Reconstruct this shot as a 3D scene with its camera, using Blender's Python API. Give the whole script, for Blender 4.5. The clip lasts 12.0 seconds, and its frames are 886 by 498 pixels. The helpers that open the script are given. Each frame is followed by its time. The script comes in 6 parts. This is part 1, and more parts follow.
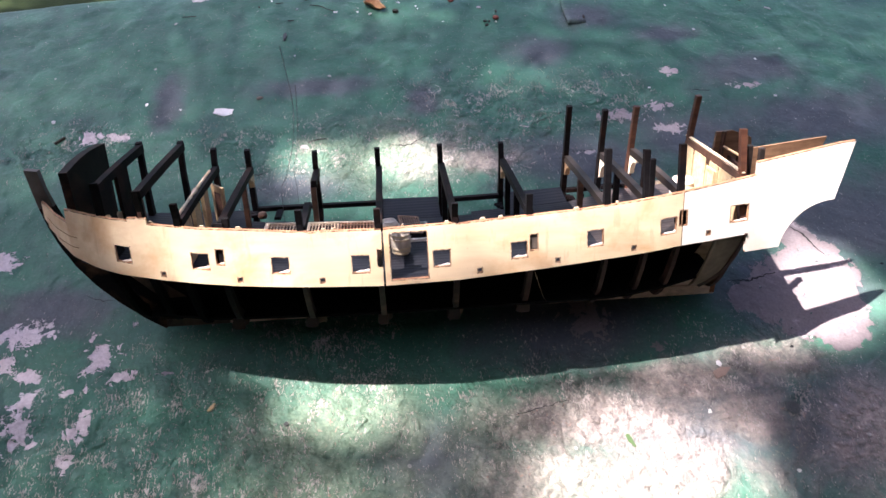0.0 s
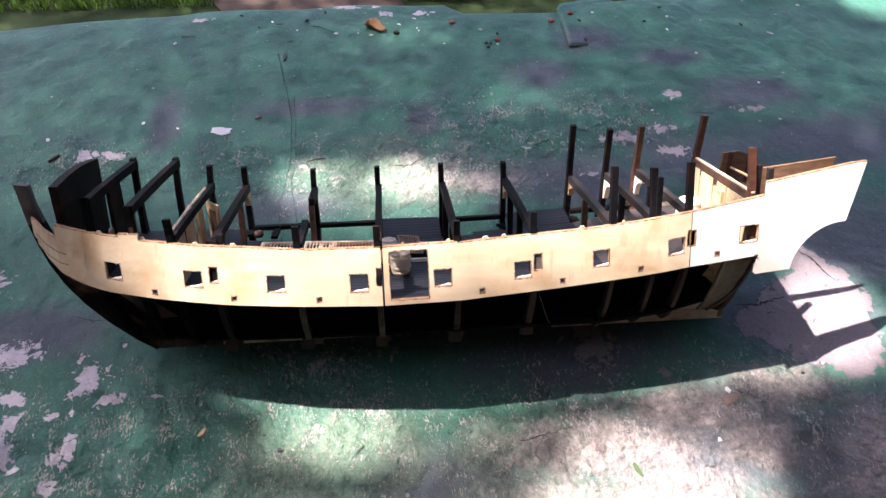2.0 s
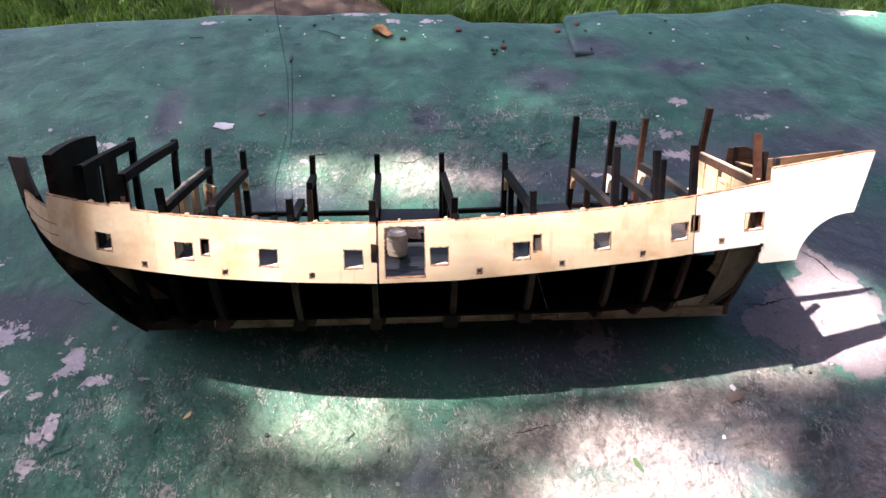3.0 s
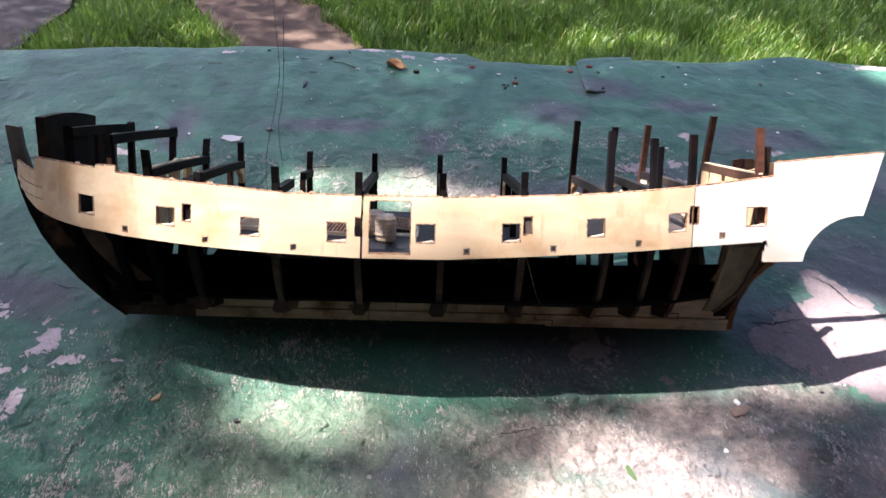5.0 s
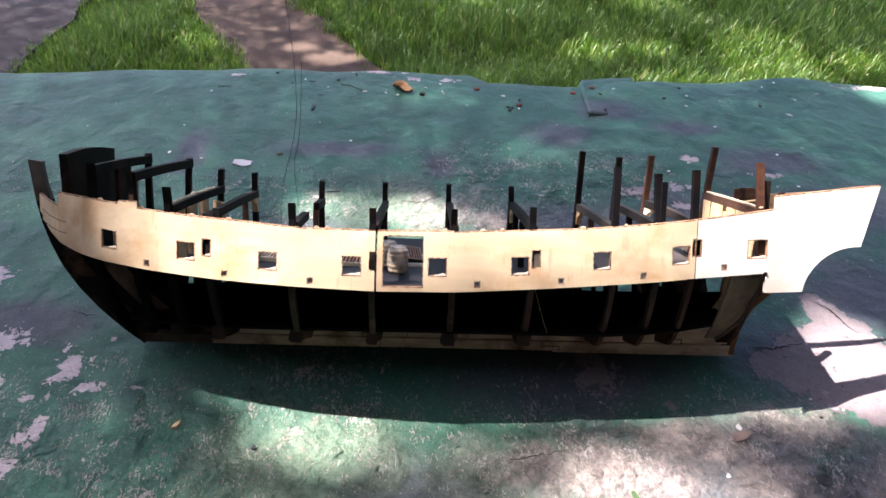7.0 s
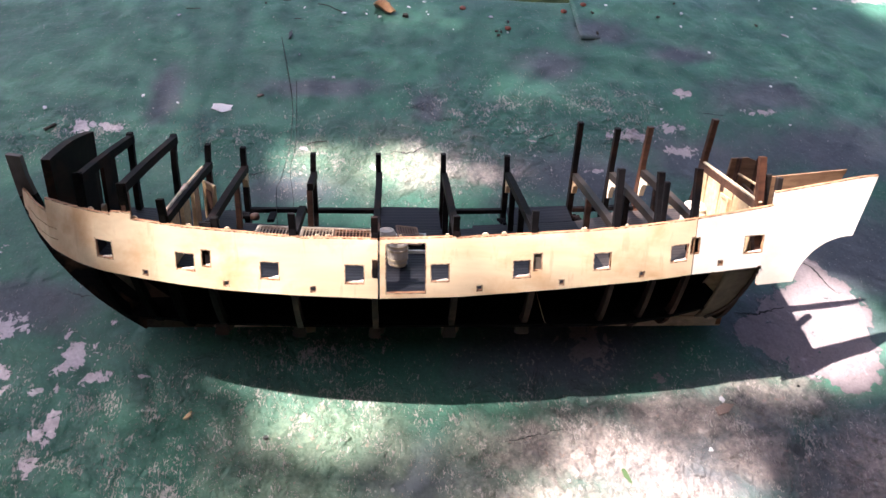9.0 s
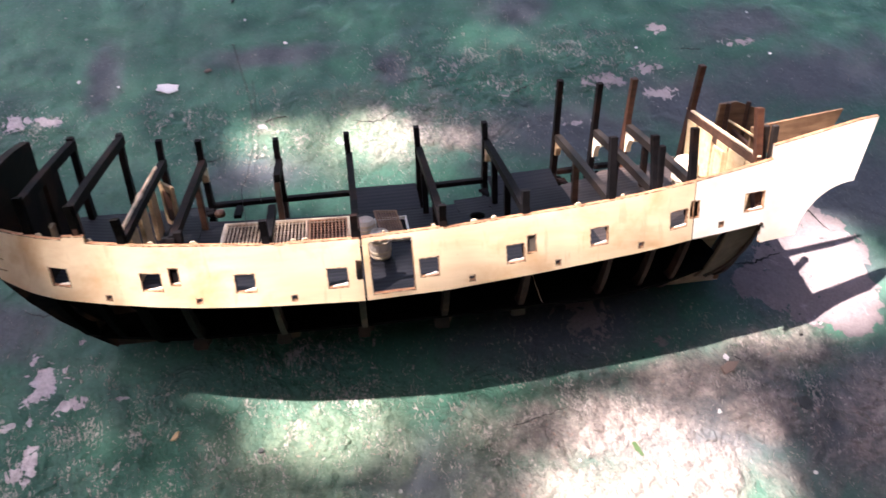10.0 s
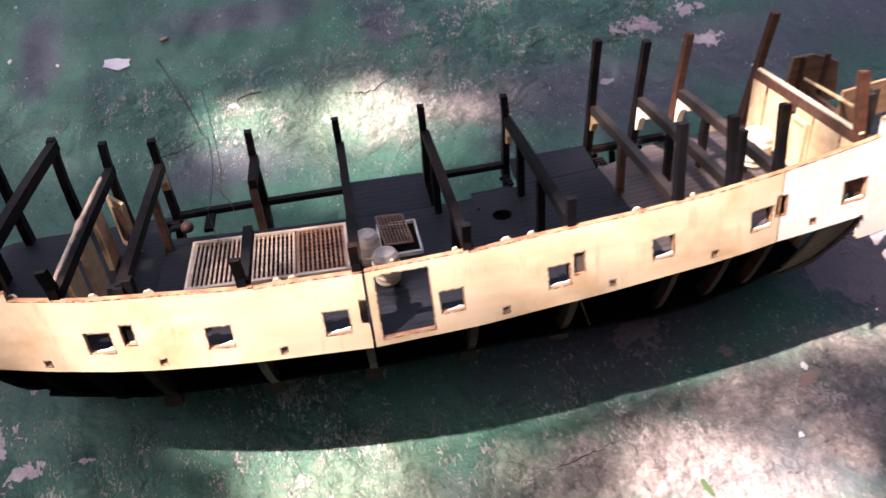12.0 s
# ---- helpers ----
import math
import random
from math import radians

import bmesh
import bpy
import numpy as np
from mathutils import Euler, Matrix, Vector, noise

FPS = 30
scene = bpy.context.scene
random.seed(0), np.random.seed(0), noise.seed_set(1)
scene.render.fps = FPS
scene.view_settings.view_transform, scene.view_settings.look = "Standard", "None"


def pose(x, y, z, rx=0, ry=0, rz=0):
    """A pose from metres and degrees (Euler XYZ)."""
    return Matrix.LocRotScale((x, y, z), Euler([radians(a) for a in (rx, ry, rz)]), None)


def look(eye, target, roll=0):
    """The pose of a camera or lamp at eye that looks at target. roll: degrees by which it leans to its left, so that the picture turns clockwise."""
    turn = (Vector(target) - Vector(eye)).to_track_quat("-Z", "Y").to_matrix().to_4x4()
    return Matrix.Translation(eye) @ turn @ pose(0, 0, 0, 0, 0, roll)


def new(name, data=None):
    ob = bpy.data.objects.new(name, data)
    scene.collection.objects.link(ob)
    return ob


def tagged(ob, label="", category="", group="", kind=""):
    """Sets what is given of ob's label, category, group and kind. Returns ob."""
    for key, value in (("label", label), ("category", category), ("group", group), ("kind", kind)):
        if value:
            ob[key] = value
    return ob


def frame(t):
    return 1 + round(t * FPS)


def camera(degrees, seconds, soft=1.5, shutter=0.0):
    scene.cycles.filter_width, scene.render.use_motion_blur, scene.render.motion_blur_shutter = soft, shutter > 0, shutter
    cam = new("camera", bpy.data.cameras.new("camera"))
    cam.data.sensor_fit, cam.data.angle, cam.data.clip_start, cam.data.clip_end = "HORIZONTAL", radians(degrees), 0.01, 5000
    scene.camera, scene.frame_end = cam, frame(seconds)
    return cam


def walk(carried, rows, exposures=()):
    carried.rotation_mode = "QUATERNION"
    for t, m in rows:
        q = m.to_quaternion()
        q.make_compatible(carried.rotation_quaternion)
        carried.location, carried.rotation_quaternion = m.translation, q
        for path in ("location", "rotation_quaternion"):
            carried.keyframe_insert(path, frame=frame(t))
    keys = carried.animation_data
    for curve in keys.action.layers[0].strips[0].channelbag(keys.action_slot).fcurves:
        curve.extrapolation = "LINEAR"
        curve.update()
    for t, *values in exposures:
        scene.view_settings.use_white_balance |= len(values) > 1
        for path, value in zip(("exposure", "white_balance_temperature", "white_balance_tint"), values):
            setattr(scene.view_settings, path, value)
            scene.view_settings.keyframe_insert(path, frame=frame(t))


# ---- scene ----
cam = camera(62.2, 12.0, shutter=0.5)
METRES, EYE, TILT, LEAN, TURN = 0.62, 0.5757, -51.98, -0.64, -4.77
ROWS = [
    (0.0, 0.0, 0.0, 0.0, 0.0, 0.0, -0.0),
    (0.5, 0.003, 0.0021, -0.0072, -0.05, 0.3, 0.06),
    (1.0, -0.0122, -0.005, -0.0069, -0.1, 0.82, 0.8),
    (1.5, -0.0159, 0.0116, 0.0006, -0.32, 1.33, 1.24),
    (2.0, -0.0043, 0.0284, -0.0118, -0.19, 2.27, -0.41),
    (2.5, -0.0073, 0.0431, -0.05, -0.02, 3.62, -1.04),
    (2.7, -0.0015, 0.0439, -0.0629, 0.06, 4.26, -1.30),
    (4.3, 0.0322, 0.1327, -0.1770, 1.38, 11.80, -3.82),
    (4.5, 0.0347, 0.1327, -0.1835, 1.39, 12.45, -4.11),
    (5.0, 0.059, 0.1046, -0.2071, 1.74, 12.6, -4.65),
    (5.5, 0.0737, 0.0748, -0.2297, 1.86, 12.68, -4.5),
    (6.0, 0.0798, 0.0767, -0.2418, 1.84, 13.33, -4.07),
    (6.5, 0.0605, 0.0827, -0.2286, 1.8, 13.99, -4.09),
    (7.0, 0.0441, 0.0688, -0.1806, 1.73, 12.86, -4.52),
    (7.5, 0.024, 0.061, -0.1454, 1.39, 8.98, -4.71),
    (7.7, 0.0225, 0.0551, -0.1262, 1.24, 7.94, -4.72),
    (9.3, -0.0262, 0.0581, 0.0307, -1.08, -0.63, -1.92),
    (9.5, -0.0395, 0.0698, 0.0474, -1.7, -1.63, 0.14),
    (10.0, -0.0286, 0.1092, 0.0723, -3.22, -4.62, 1.97),
    (10.5, 0.0052, 0.1353, 0.1046, -4.51, -7.33, 2.84),
    (11.0, -0.0158, 0.1826, 0.1488, -4.96, -9.83, 3.8),
    (11.5, -0.0093, 0.2299, 0.1686, -4.19, -10.56, 4.39),
    (12.0, -0.0389, 0.2938, 0.1448, -3.98, -10.18, 4.88),
]
walk(cam, [(t, pose(-0.05, -0.37, EYE, TILT, LEAN, TURN) @ pose(METRES * x, METRES * y, METRES * z, 90 + pitch, roll, yaw)) for t, x, y, z, yaw, pitch, roll in ROWS],
     exposures=[(0.0, 2.35, 5580, 24), (2.0, 2.26, 5580, 24), (7.7, 2.24, 5580, 22), (10.0, 2.30, 5800, 26), (12.0, 2.18, 5900, 31)])

# ---- world, sun ----
SUN = Vector((-0.463, 0.211, 0.865)).normalized()
world = bpy.data.worlds.new("sky")
scene.world = world
world.use_nodes = True
wn = world.node_tree.nodes
sky = wn.new("ShaderNodeTexSky")
sky.sky_type = "NISHITA"
sky.sun_disc = False
sky.air_density = 0.7
sky.dust_density = 5.0
sky.ozone_density = 0.3
sky.sun_elevation = radians(60)
sky.sun_rotation = radians(-67)
world.node_tree.links.new(sky.outputs[0], wn["Background"].inputs[0])
wn["Background"].inputs[1].default_value = 0.096
sun_data = bpy.data.lights.new("sun", "SUN")
sun_data.energy = 5.0
sun_data.angle = radians(0.55)
sun_data.color = (1.0, 0.90, 0.70)
sun = new("sun", sun_data)
sun.matrix_world = look(SUN * 12, (0, 0, 0))


# ---- materials ----
def material(name, rough=0.6, metal=0.0, spec=0.5):
    m = bpy.data.materials.new(name)
    m.use_nodes = True
    nt = m.node_tree
    p = nt.nodes["Principled BSDF"]
    p.inputs["Roughness"].default_value = rough
    p.inputs["Metallic"].default_value = metal
    p.inputs["Specular IOR Level"].default_value = spec
    return m, nt, p


def tex_noise(nt, scale, detail=6.0, rough=0.6, vec=None, distort=0.0):
    n = nt.nodes.new("ShaderNodeTexNoise")
    n.inputs["Scale"].default_value = scale
    n.inputs["Detail"].default_value = detail
    n.inputs["Roughness"].default_value = rough
    n.inputs["Distortion"].default_value = distort
    if vec:
        nt.links.new(vec, n.inputs["Vector"])
    return n.outputs["Fac"]


def coords(nt, scale=(1, 1, 1), kind="Object"):
    c = nt.nodes.new("ShaderNodeTexCoord")
    m = nt.nodes.new("ShaderNodeMapping")
    m.inputs["Scale"].default_value = scale
    nt.links.new(c.outputs[kind], m.inputs["Vector"])
    return m.outputs["Vector"]


def ramp(nt, fac, stops):
    r = nt.nodes.new("ShaderNodeValToRGB")
    e = r.color_ramp.elements
    while len(e) < len(stops):
        e.new(0.5)
    for el, (pos, col) in zip(e, stops):
        el.position = pos
        el.color = (*col, 1) if len(col) == 3 else col
    nt.links.new(fac, r.inputs["Fac"])
    return r.outputs["Color"]


def mix(nt, fac, a, b, mode="MIX"):
    n = nt.nodes.new("ShaderNodeMix")
    n.data_type = "RGBA"
    n.blend_type = mode
    for sock, v in ((n.inputs["Factor"], fac), (n.inputs["A"], a), (n.inputs["B"], b)):
        if isinstance(v, (int, float)):
            sock.default_value = v
        elif isinstance(v, tuple):
            sock.default_value = (*v, 1)
        else:
            nt.links.new(v, sock)
    return n.outputs["Result"]


def bump(nt, p, height, strength=0.3, distance=0.001):
    b = nt.nodes.new("ShaderNodeBump")
    b.inputs["Strength"].default_value = strength
    b.inputs["Distance"].default_value = distance
    nt.links.new(height, b.inputs["Height"])
    nt.links.new(b.outputs["Normal"], p.inputs["Normal"])


def wood(name, dark, light, scale=(30, 220, 220), rough=0.55, relief=0.25, stain=None, amount=0.5, spec=0.4):
    """Wood with the grain along x, darker streaks and blotches of wear."""
    m, nt, p = material(name, rough, 0, spec)
    v = coords(nt, scale)
    g = tex_noise(nt, 1.0, 8, 0.65, v)
    col = ramp(nt, g, [(0.3, dark), (0.7, light)])
    if stain:
        w = tex_noise(nt, 28.0, 5, 0.6, coords(nt), 0.4)
        k = ramp(nt, w, [(0.5, (0, 0, 0)), (0.72, (amount,) * 3)])
        col = mix(nt, k, col, stain)
    nt.links.new(col, p.inputs["Base Color"])
    bump(nt, p, g, relief, 0.0006)
    return m


CHAR = wood("charred_black_wood", (0.003, 0.003, 0.004), (0.010, 0.008, 0.009), rough=0.7, stain=(0.042, 0.019, 0.012), amount=0.6, spec=0.10)
MATTBLACK = wood("matt_black_wood", (0.003, 0.003, 0.003), (0.009, 0.008, 0.007), rough=0.9, spec=0.05)
BROWN = wood("scorched_brown_wood", (0.034, 0.015, 0.010), (0.110, 0.052, 0.032), stain=(0.012, 0.007, 0.006), amount=0.7)
KEELWOOD = wood("stained_plywood", (0.32, 0.21, 0.11), (0.65, 0.47, 0.27), stain=(0.08, 0.035, 0.016), amount=0.9)
QUARTER = wood("brown_stained_block", (0.11, 0.080, 0.050), (0.26, 0.19, 0.12), scale=(60, 60, 14), stain=(0.04, 0.02, 0.01), amount=0.7)
RUSSET = wood("russet_stained_strip", (0.20, 0.075, 0.028), (0.38, 0.16, 0.06))
PALEKEEL = wood("pale_stained_keel", (0.48, 0.33, 0.21), (0.86, 0.65, 0.46), scale=(40, 220, 220), stain=(0.14, 0.045, 0.018), amount=1.0)
BOWBOARD = wood("stained_dark_board", (0.004, 0.003, 0.003), (0.016, 0.010, 0.008), scale=(40, 60, 120), rough=0.6, stain=(0.055, 0.022, 0.012), amount=0.8, spec=0.12)
STEMWOOD = wood("blackened_stem_wood", (0.003, 0.003, 0.004), (0.012, 0.009, 0.008), rough=0.7, stain=(0.10, 0.055, 0.03), amount=0.8, spec=0.07)
GREYWOOD = wood("worn_grey_brown_stem", (0.07, 0.055, 0.045), (0.17, 0.135, 0.11), scale=(60, 200, 20), stain=(0.02, 0.014, 0.012), amount=0.8)
PATCHY = wood("patchy_scorched_brown", (0.05, 0.028, 0.016), (0.15, 0.095, 0.055), scale=(60, 60, 60), stain=(0.006, 0.004, 0.004), amount=1.0)
TAN = wood("tan_plywood", (0.46, 0.29, 0.15), (0.72, 0.51, 0.29), stain=(0.30, 0.15, 0.07), amount=0.45)
def plywood(name, dark, light, marks=1.0):
    m, nt, p = material(name, 0.5, 0, 0.35)
    g = tex_noise(nt, 1.0, 7, 0.6, coords(nt, (9, 160, 60)))
    col = ramp(nt, g, [(0.3, dark), (0.7, light)])
    for scale, stretch, lo, hi, k, tone in ((26.0, (1, 1, 1), 0.50, 0.72, 0.65, (0.56, 0.29, 0.11)), (1.0, (150, 150, 14), 0.60, 0.78, 0.5, (0.42, 0.24, 0.12)), (240.0, (1, 1, 1), 0.68, 0.76, 0.45, (0.30, 0.19, 0.12))):
        w = tex_noise(nt, scale, 5, 0.6, coords(nt, stretch), 0.3)
        col = mix(nt, ramp(nt, w, [(lo, (0, 0, 0)), (hi, (k * marks, k * marks, k * marks))]), col, tone)
    nt.links.new(col, p.inputs["Base Color"])
    bump(nt, p, g, 0.10, 0.0005)
    return m


PLY = plywood("pale_birch_plywood", (0.68, 0.49, 0.30), (0.84, 0.66, 0.445))
# whitened copy: overexposed sun painted into the aft panel; also for torn sills
PALEPLY = plywood("lit_white_plywood", (0.84, 0.75, 0.64), (0.91, 0.85, 0.77), 0.35)
# the same sheet, browned by the cutter round its openings
SCORCH, nt, p = material("scorched_plywood_rim", 0.55, 0, 0.3)
w = tex_noise(nt, 330.0, 5, 0.65, coords(nt), 0.4)
nt.links.new(mix(nt, ramp(nt, w, [(0.36, (0.05, 0.05, 0.05)), (0.58, (1.0, 1.0, 1.0))]), (0.74, 0.56, 0.38), (0.085, 0.028, 0.012)), p.inputs["Base Color"])
BURN = wood("burnt_cut_edge", (0.13, 0.045, 0.018), (0.46, 0.25, 0.13), scale=(120, 120, 120), rough=0.7)
DECK = wood("blackened_deck_planks", (0.0045, 0.0048, 0.0080), (0.0115, 0.012, 0.018), scale=(25, 330, 330), rough=0.6, relief=0.35, stain=(0.026, 0.024, 0.030), amount=0.5, spec=0.25)


def plank_seams(m, pitch):
    """Fine grooves between deck planks that run along the ship."""
    nt = m.node_tree
    p = nt.nodes["Principled BSDF"]
    xyz = nt.nodes.new("ShaderNodeSeparateXYZ")
    nt.links.new(coords(nt), xyz.inputs["Vector"])
    n = nt.nodes.new("ShaderNodeMath")
    n.operation = "PINGPONG"
    n.inputs[1].default_value = pitch / 2
    nt.links.new(xyz.outputs["Y"], n.inputs[0])
    b = nt.nodes.new("ShaderNodeBump")
    b.inputs["Strength"].default_value = 0.35
    b.inputs["Distance"].default_value = 0.0006
    groove = ramp(nt, n.outputs[0], [(0.0, (0, 0, 0)), (0.0004, (1, 1, 1))])
    nt.links.new(groove, b.inputs["Height"])
    nt.links.new(p.inputs["Normal"].links[0].from_socket, b.inputs["Normal"])
    nt.links.new(b.outputs["Normal"], p.inputs["Normal"])
    col = p.inputs["Base Color"].links[0].from_socket
    nt.links.new(mix(nt, mix(nt, groove, (0.45, 0.45, 0.45), (0.0, 0.0, 0.0)), col, (0.002, 0.002, 0.002)), p.inputs["Base Color"])


plank_seams(DECK, 0.0052)
GREYDECK = wood("greyed_deck_planks", (0.042, 0.032, 0.031), (0.115, 0.084, 0.077), scale=(25, 330, 330), rough=0.5, relief=0.3, stain=(0.020, 0.015, 0.016), amount=0.8)
plank_seams(GREYDECK, 0.0052)
HONEY = wood("honey_plywood", (0.50, 0.35, 0.18), (0.72, 0.55, 0.34), stain=(0.34, 0.16, 0.06), amount=0.6)
RIB = wood("dark_brown_rib", (0.004, 0.003, 0.003), (0.017, 0.011, 0.009), scale=(90, 90, 30), rough=0.6, stain=(0.032, 0.015, 0.009), amount=0.7, spec=0.15)
DIMRIB = wood("dim_brown_rib", (0.012, 0.005, 0.004), (0.046, 0.021, 0.016), scale=(90, 90, 30), rough=0.6, stain=(0.15, 0.072, 0.050), amount=0.7, spec=0.2)
WORN = wood("worn_grey_brown_wood", (0.005, 0.004, 0.004), (0.026, 0.017, 0.014), stain=(0.10, 0.065, 0.048), amount=0.4)
REDWOOD = wood("reddish_brown_post", (0.040, 0.014, 0.008), (0.115, 0.046, 0.025), stain=(0.010, 0.005, 0.004), amount=0.7)
GLOSSY = wood("glossy_peeled_edge", (0.30, 0.16, 0.09), (0.80, 0.64, 0.48), scale=(50, 30, 50), rough=0.25, stain=(0.020, 0.010, 0.008), amount=1.0, spec=0.5)
FOOTWOOD = wood("dark_brown_foot", (0.010, 0.005, 0.004), (0.042, 0.019, 0.012), scale=(90, 90, 60), stain=(0.10, 0.045, 0.024), amount=0.5)
IVORY = wood("ivory_strip", (0.76, 0.62, 0.44), (0.90, 0.80, 0.63), stain=(0.40, 0.19, 0.08), amount=0.9)
TAWNY = wood("tawny_thin_plywood", (0.14, 0.072, 0.037), (0.31, 0.18, 0.10), stain=(0.08, 0.035, 0.02), amount=0.6)
CREAM = wood("cream_cut_wood", (0.52, 0.40, 0.26), (0.70, 0.58, 0.42), stain=(0.25, 0.11, 0.05), amount=0.8)
GRATE = wood("scorched_pale_bars", (0.52, 0.34, 0.20), (0.86, 0.67, 0.46), stain=(0.16, 0.055, 0.02), amount=1.0)
CROSSBAR = wood("browned_cross_bars", (0.05, 0.02, 0.010), (0.16, 0.07, 0.035), stain=(0.012, 0.006, 0.004), amount=0.9)
CASK = wood("pale_turned_wood", (0.50, 0.42, 0.34), (0.66, 0.57, 0.48), scale=(260, 260, 40))
WHITE, nt, p = material("white_painted_wood", 0.5)
nt.links.new(ramp(nt, tex_noise(nt, 90), [(0.35, (0.62, 0.58, 0.5)), (0.6, (0.8, 0.77, 0.7))]), p.inputs["Base Color"])


# ---- mesh builders ----
def part(name, bm, mat, parent, label="", smooth=False):
    me = bpy.data.meshes.new(name)
    bmesh.ops.recalc_face_normals(bm, faces=bm.faces)
    bm.to_mesh(me)
    bm.free()
    for m in (mat if isinstance(mat, (list, tuple)) else [mat]):
        me.materials.append(m)
    if smooth:
        me.polygons.foreach_set("use_smooth", [True] * len(me.polygons))
    ob = new(name, me)
    ob.parent = parent
    return tagged(ob, label)


def box(bm, x0, x1, y0, y1, z0, z1, bevel=0.0, mi=0):
    v = [bm.verts.new((x, y, z)) for x in (x0, x1) for y in (y0, y1) for z in (z0, z1)]
    fs = [bm.faces.new([v[i] for i in f]) for f in ((0, 1, 3, 2), (4, 6, 7, 5), (0, 4, 5, 1), (2, 3, 7, 6), (0, 2, 6, 4), (1, 5, 7, 3))]
    for f in fs:
        f.material_index = mi
    if bevel:
        es = list({e for f in fs for e in f.edges})
        bmesh.ops.bevel(bm, geom=es, offset=bevel, segments=1, affect="EDGES", profile=0.5)
    return v


def bar(bm, a, b, w, h, up=(0, 0, 1), bevel=0.0004):
    """A squared timber from a to b, w wide and h high."""
    a, b = Vector(a), Vector(b)
    d = (b - a).normalized()
    side = d.cross(Vector(up)).normalized()
    top = side.cross(d)
    v = [bm.verts.new(o + side * (w / 2 * s) + top * (h / 2 * u)) for o in (a, b) for s in (-1, 1) for u in (-1, 1)]
    fs = [bm.faces.new([v[i] for i in f]) for f in ((0, 1, 3, 2), (4, 6, 7, 5), (0, 4, 5, 1), (2, 3, 7, 6), (0, 2, 6, 4), (1, 5, 7, 3))]
    if bevel:
        bmesh.ops.bevel(bm, geom=list({e for f in fs for e in f.edges}), offset=bevel, segments=1, affect="EDGES", profile=0.5)


def ribbon(bm, outer, inner, half, place):
    """A plate between two matching curves (2D), half thick to each side; place turns (u, v, w) into a point."""
    n = len(outer)
    g = [[bm.verts.new(place(*q, s)) for q in c] for s in (-half, half) for c in (outer, inner)]
    o0, i0, o1, i1 = g
    for k in range(n - 1):
        bm.faces.new((o0[k], o0[k + 1], i0[k + 1], i0[k]))
        bm.faces.new((o1[k], i1[k], i1[k + 1], o1[k + 1]))
        bm.faces.new((o0[k], o1[k], o1[k + 1], o0[k + 1]))
        bm.faces.new((i0[k], i0[k + 1], i1[k + 1], i1[k]))
    for k in (0, n - 1):
        bm.faces.new((o0[k], i0[k], i1[k], o1[k]))


def plate(bm, pts, half, place):
    """A flat polygon with thickness."""
    a = [bm.verts.new(place(*q, -half)) for q in pts]
    b = [bm.verts.new(place(*q, half)) for q in pts]
    bm.faces.new(a)
    bm.faces.new(b[::-1])
    n = len(pts)
    for k in range(n):
        bm.faces.new((a[k], b[k], b[(k + 1) % n], a[(k + 1) % n]))


def lathe(bm, profile, segs=28, at=(0, 0, 0)):
    rings = [[bm.verts.new((at[0] + r * math.cos(2 * math.pi * k / segs), at[1] + r * math.sin(2 * math.pi * k / segs), at[2] + z)) for k in range(segs)] for r, z in profile]
    for a, b in zip(rings, rings[1:]):
        for k in range(segs):
            bm.faces.new((a[k], a[(k + 1) % segs], b[(k + 1) % segs], b[k]))
    bm.faces.new(rings[0][::-1])
    bm.faces.new(rings[-1])


def lerp(x, xs, ys):
    return float(np.interp(x, xs, ys))


# ---- the model ship: lines of the hull, in its own axes (x aft, y to the far side, z up) ----
def breadth(x, z):
    lean = lerp(x, [-0.34, -0.266, -0.231, -0.2, -0.1717, -0.109, -0.062, 0.0735, 0.12, 0.156, 0.176, 0.23, 0.33], [0.05, 0.06, 0.07, 0.10, 0.15, 0.22, 0.237, 0.22, 0.16, 0.13, 0.105, 0.12, 0.13])
    b = lerp(x, [-0.345, -0.337, -0.32, -0.3058, -0.28, -0.265, -0.231, -0.2, -0.1717, -0.147, -0.109, -0.062, -0.02, 0.012, 0.0373, 0.0735, 0.10, 0.135, 0.156, 0.176, 0.197, 0.23, 0.2614, 0.31, 0.33],
             [0.003, 0.010, 0.033, 0.0470, 0.0605, 0.0660, 0.0725, 0.0780, 0.0811, 0.0830, 0.0847, 0.0866, 0.0850, 0.0836, 0.0825, 0.0814, 0.0802, 0.0784, 0.0768, 0.0742, 0.0730, 0.0702, 0.0640, 0.0548, 0.0545])
    return b - lean * (z - 0.09)


def skirt(x):
    """Lower edge of the side panels."""
    return lerp(x, [-0.342, -0.325, -0.303, -0.2875, -0.264, -0.231, -0.178, -0.122, -0.063, -0.003, 0.05, 0.0915, 0.134, 0.177, 0.2295],
                [0.116, 0.106, 0.0962, 0.0915, 0.0875, 0.0834, 0.0795, 0.0769, 0.0755, 0.0756, 0.0784, 0.0811, 0.0839, 0.0876, 0.0920])


